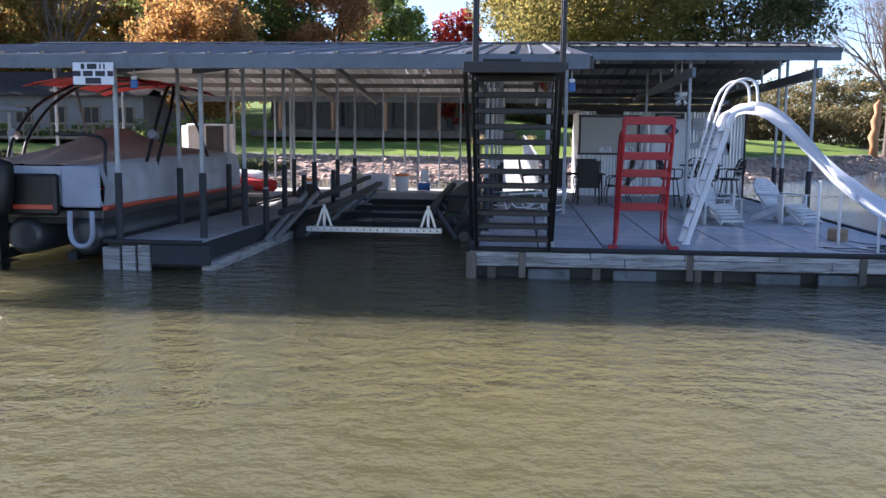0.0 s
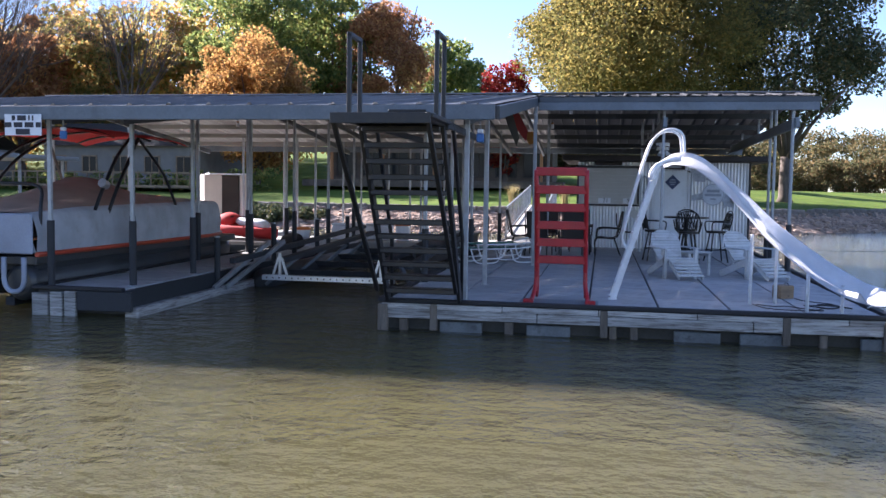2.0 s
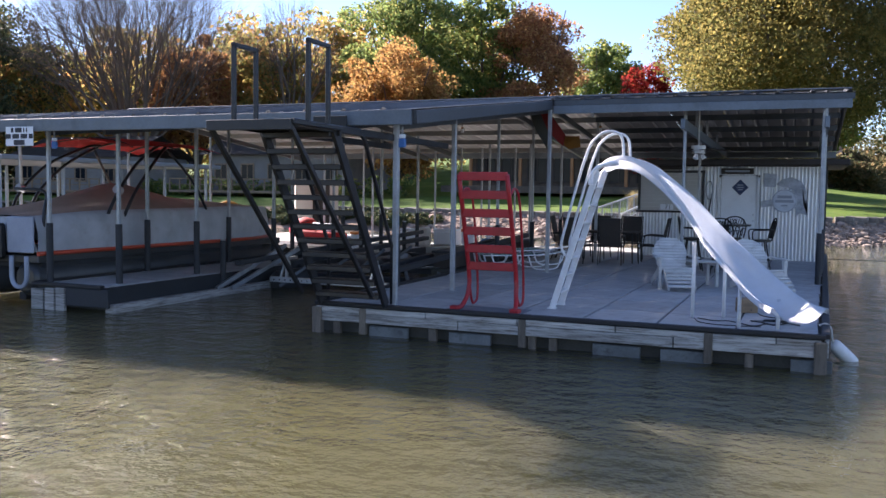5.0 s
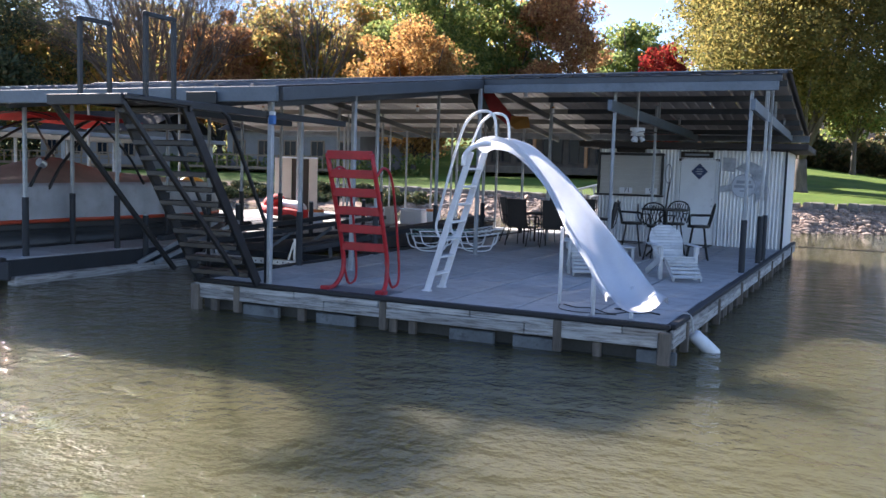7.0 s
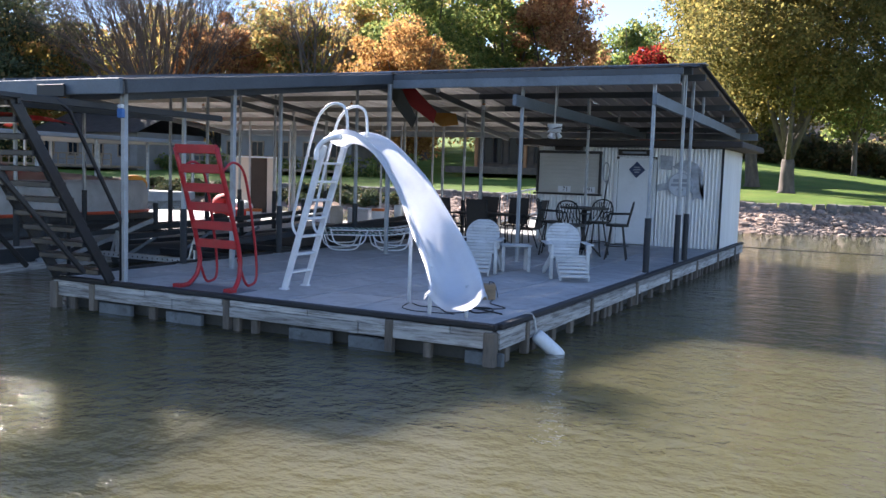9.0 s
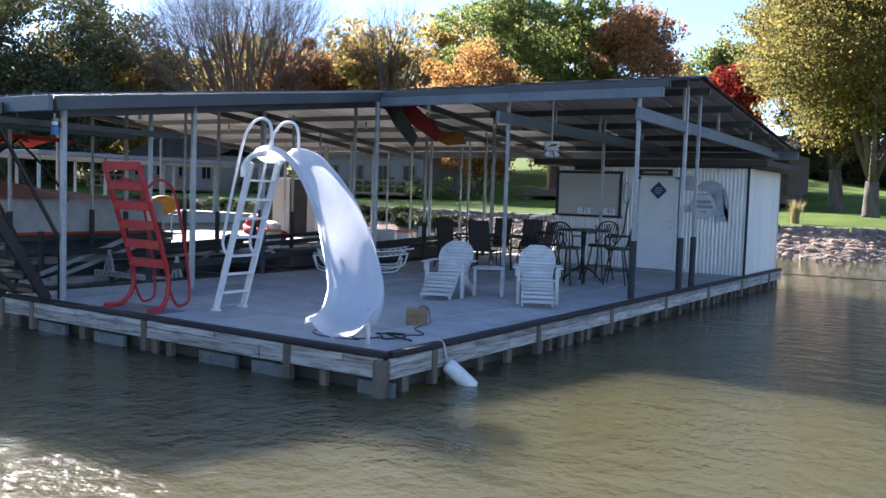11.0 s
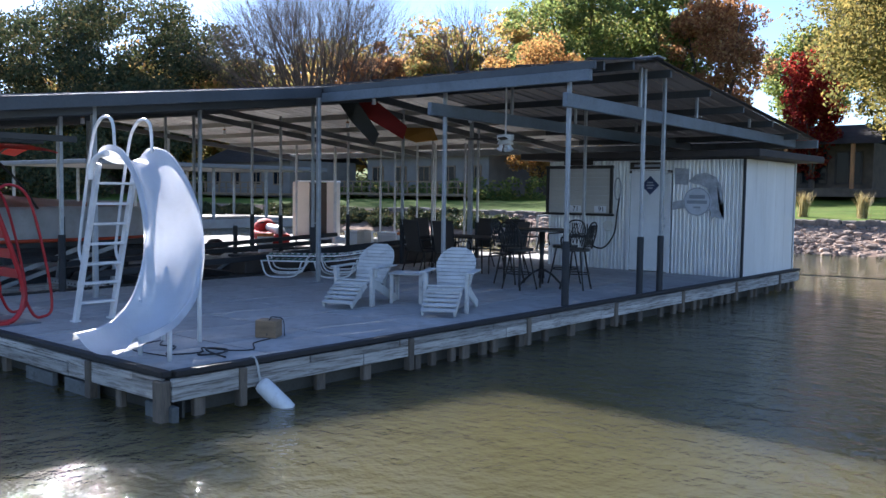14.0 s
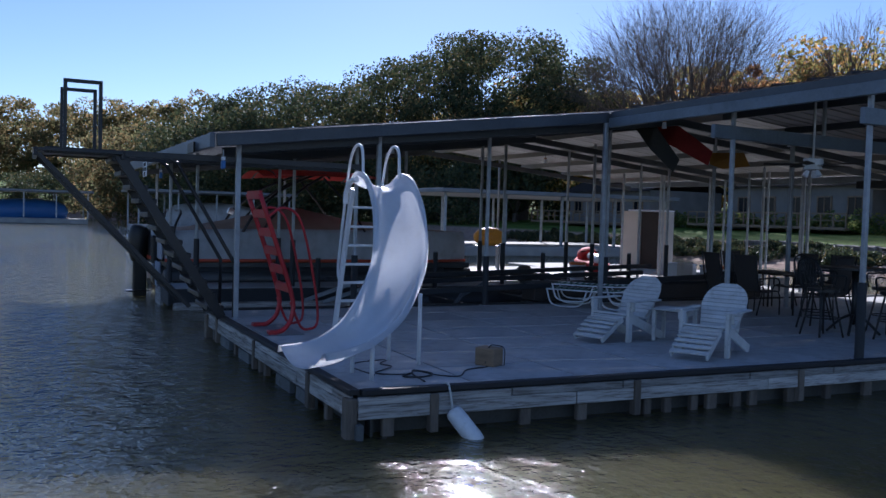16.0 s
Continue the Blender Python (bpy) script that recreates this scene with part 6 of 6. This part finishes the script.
def polar(az, dist, ox=4.7, oy=1.2):
    return ox + dist * math.sin(radians(az)), oy + dist * math.cos(radians(az))


tree("tall golden poplar in autumn leaf on the lawn", 4.8, 57.2, 19.0, 8.0, 0.11, L_GOLD, 3, 260, 420, 0.105)
tree("golden green tree beside the house", 2.2, 63.0, 19.0, 6.2, 0.14, L_GOLD, 4, 170, 320, 0.12, -0.4)
tree("dark evergreen tree behind the lawn", 14.4, 63.0, 19.0, 6.6, 0.17, L_DARK, 5, 160, 300, 0.125)
tree("young tree on the lakeside lawn", 7.4, 88.0, 10.5, 4.6, 0.3, L_GREEN, 6, 70, 130, 0.19)
tree("scarlet maple beside the house", -5.0, 66.5, 10.2, 2.2, 0.12, L_RED, 7, 190, 70, 0.12)
bare_tree("small leafless tree by the water", 33.5, 84.5, 17.0, 6.5, 23, 10, 5, 0.3)
tree("round green tree behind the house", -16.6, 103.0, 15.5, 5.6, 0.12, L_GREEN, 8, 100, 160, 0.22)
tree("russet oak behind the house", -18.6, 83.0, 17.5, 5.6, 0.12, L_BROWN, 9, 110, 240, 0.16)
tree("large dark green tree on the slope", -29.5, 78.0, 20.5, 6.6, 0.10, L_GREEN, 10, 150, 240, 0.17)
tree("dark green tree on the slope", -24.0, 84.0, 20.5, 5.6, 0.10, L_GREEN, 11, 110, 200, 0.19)
tree("orange maple in full autumn colour", -23.6, 63.5, 12.4, 5.2, 0.12, L_ORANGE, 12, 120, 260, 0.135)


def carved_trunk(x, y):
    """A tall dead trunk cut into rough tapering lobes."""
    e = thing("carved_trunk", "tall brown carved tree trunk standing on the lakeside lawn", "trunk", at=(x, y, float(bank(x, y)) - 0.1))
    one("trunk", M_CEDAR, lambda b: tube(b, [(0, 0, 0), (0.05, 0, 0.9), (-0.05, 0, 1.5), (0.10, 0, 2.1), (0.02, 0, 2.7), (0.16, 0, 3.3), (0.10, 0, 3.9), (0.22, 0, 4.3)], [0.34, 0.30, 0.40, 0.30, 0.36, 0.24, 0.30, 0.08], 10), e)
    one("arm", M_CEDAR, lambda b: tube(b, [(0.05, 0, 2.2), (0.42, 0, 2.6), (0.50, 0, 3.1)], [0.16, 0.16, 0.05], 8), e)


carved_trunk(26.6, 69.6)
bare_tree("dark half-bare tree with crooked limbs", -42.0, 77.0, 19.0, 5.4, 21, 9, 4, 0.25)
bare_tree("broad leafless tree with fanned branches", -53.5, 68.0, 22.5, 12.4, 22, 24, 8, 0.12)
for i, (az, dist, h, w, lm, lab) in enumerate(((-28.5, 100, 16.5, 5.0, L_MIXED, "mixed autumn oak on the hillside"), (-33.5, 92, 16.5, 5.6, L_MIXED, "mixed autumn oak on the hillside"), (-37.5, 90, 15.0, 5.4, L_BROWN, "russet oak on the hillside"), (-43.0, 108, 16.5, 5.6, L_MIXED, "mixed autumn oak on the hillside"), (-47.5, 106, 16.0, 5.4, L_MIXED, "mixed autumn oak on the hillside"), (-52, 90, 13.5, 6.8, L_DARK, "dark green oak on the hillside"))):
    tree(lab, *polar(az, dist), h, w, 0.08, lm, 40 + i, 100, 150, 0.23)
rngw = np.random.default_rng(77)
ridge_az = np.linspace(-82, -55, 24)
woods("dark wooded hillside above the cove", [(*polar(az, d, 13, 10), h * rngw.uniform(0.92, 1.02) * d / 100, 5.6) for az, h in zip(ridge_az, np.interp(ridge_az, [-82, -80, -75, -71, -66, -62.5, -59, -55], [12.5, 14.5, 16.5, 17.0, 21.0, 23.5, 22.0, 18])) for d in (94, 104, 114)], L_DARK, 1, 300, 0.19)
woods("autumn woods along the far cove shore", [(*polar(az, d, 13, 10), rngw.uniform(10, 14), 4.6) for az in np.linspace(-86, -70, 24) for d in (122, 140)], L_FAR, 2, 220, 0.2)
woods("distant wooded ridge across the lake", [(*polar(az, d, 13, 10), rngw.uniform(24, 30), 8.0) for az in np.linspace(-116, -80, 54) for d in (270, 300)], L_FAR, 3, 130, 0.5)
hill_az = np.linspace(-3, 42, 90)
woods("distant autumn hill across the lake", [(*polar(az, d, 4, 0), (2 + d * math.tan(radians(e * k))) * rngw.uniform(0.95, 1.03), 9.0) for az, e in zip(hill_az, np.interp(hill_az, [-3, 5, 12, 20, 30, 42], [2.2, 2.8, 3.5, 4.8, 6.0, 6.6])) for d, k in ((360, 0.5), (390, 0.8), (420, 1.02))], L_FAR, 4, 130, 0.5)
woods("hillside trees behind the houses", [(*polar(az, d, 4, 0), rngw.uniform(0.9, 1.1) * float(np.interp(az, [-60, -38, -33, -20], [15, 15, 18, 18])), 5.4) for az in np.linspace(-60, -20, 42) for d in (98, 108)], L_MIXED, 5, 90, 0.30)
woods("bushes and trees at the back of the lawn", [(x, y, rngw.uniform(2.5, 4.2), 2.6) for x in np.linspace(-6, 12, 14) for y in (94, 102)], L_FAR, 6, 110, 0.22)
woods("trees behind the lakeside lawn", [(x, y, rngw.uniform(5.5, 9.0), 3.4) for x in np.linspace(9, 21, 7) for y in (106, 114)], L_FAR, 10, 150, 0.20)
woods("low shrubs by the houses", [(x, 60.5 + rngw.uniform(-1, 1), rngw.uniform(1.0, 1.8), 1.3) for x in np.linspace(-50, -22, 16)], L_GREEN, 7, 70, 0.12)
woods("dark scrub along the shaded bank", [(x, float(np.interp(x, SHORE_X, SHORE_Y)) + rngw.uniform(0.6, 2.6), rngw.uniform(0.3, 0.6), 0.7) for x in np.linspace(-48, -12, 80)], L_DARK, 9, 60, 0.09)
shore_x = np.concatenate([np.linspace(-420, -150, 40), np.linspace(-150, -62, 34)])
woods("trees crowding the far shore", [(x, float(np.interp(x, SHORE_X, SHORE_Y)) + 6, rngw.uniform(5, 7.5), 4.0) for x in shore_x], L_DARK, 8, 170, 0.2)
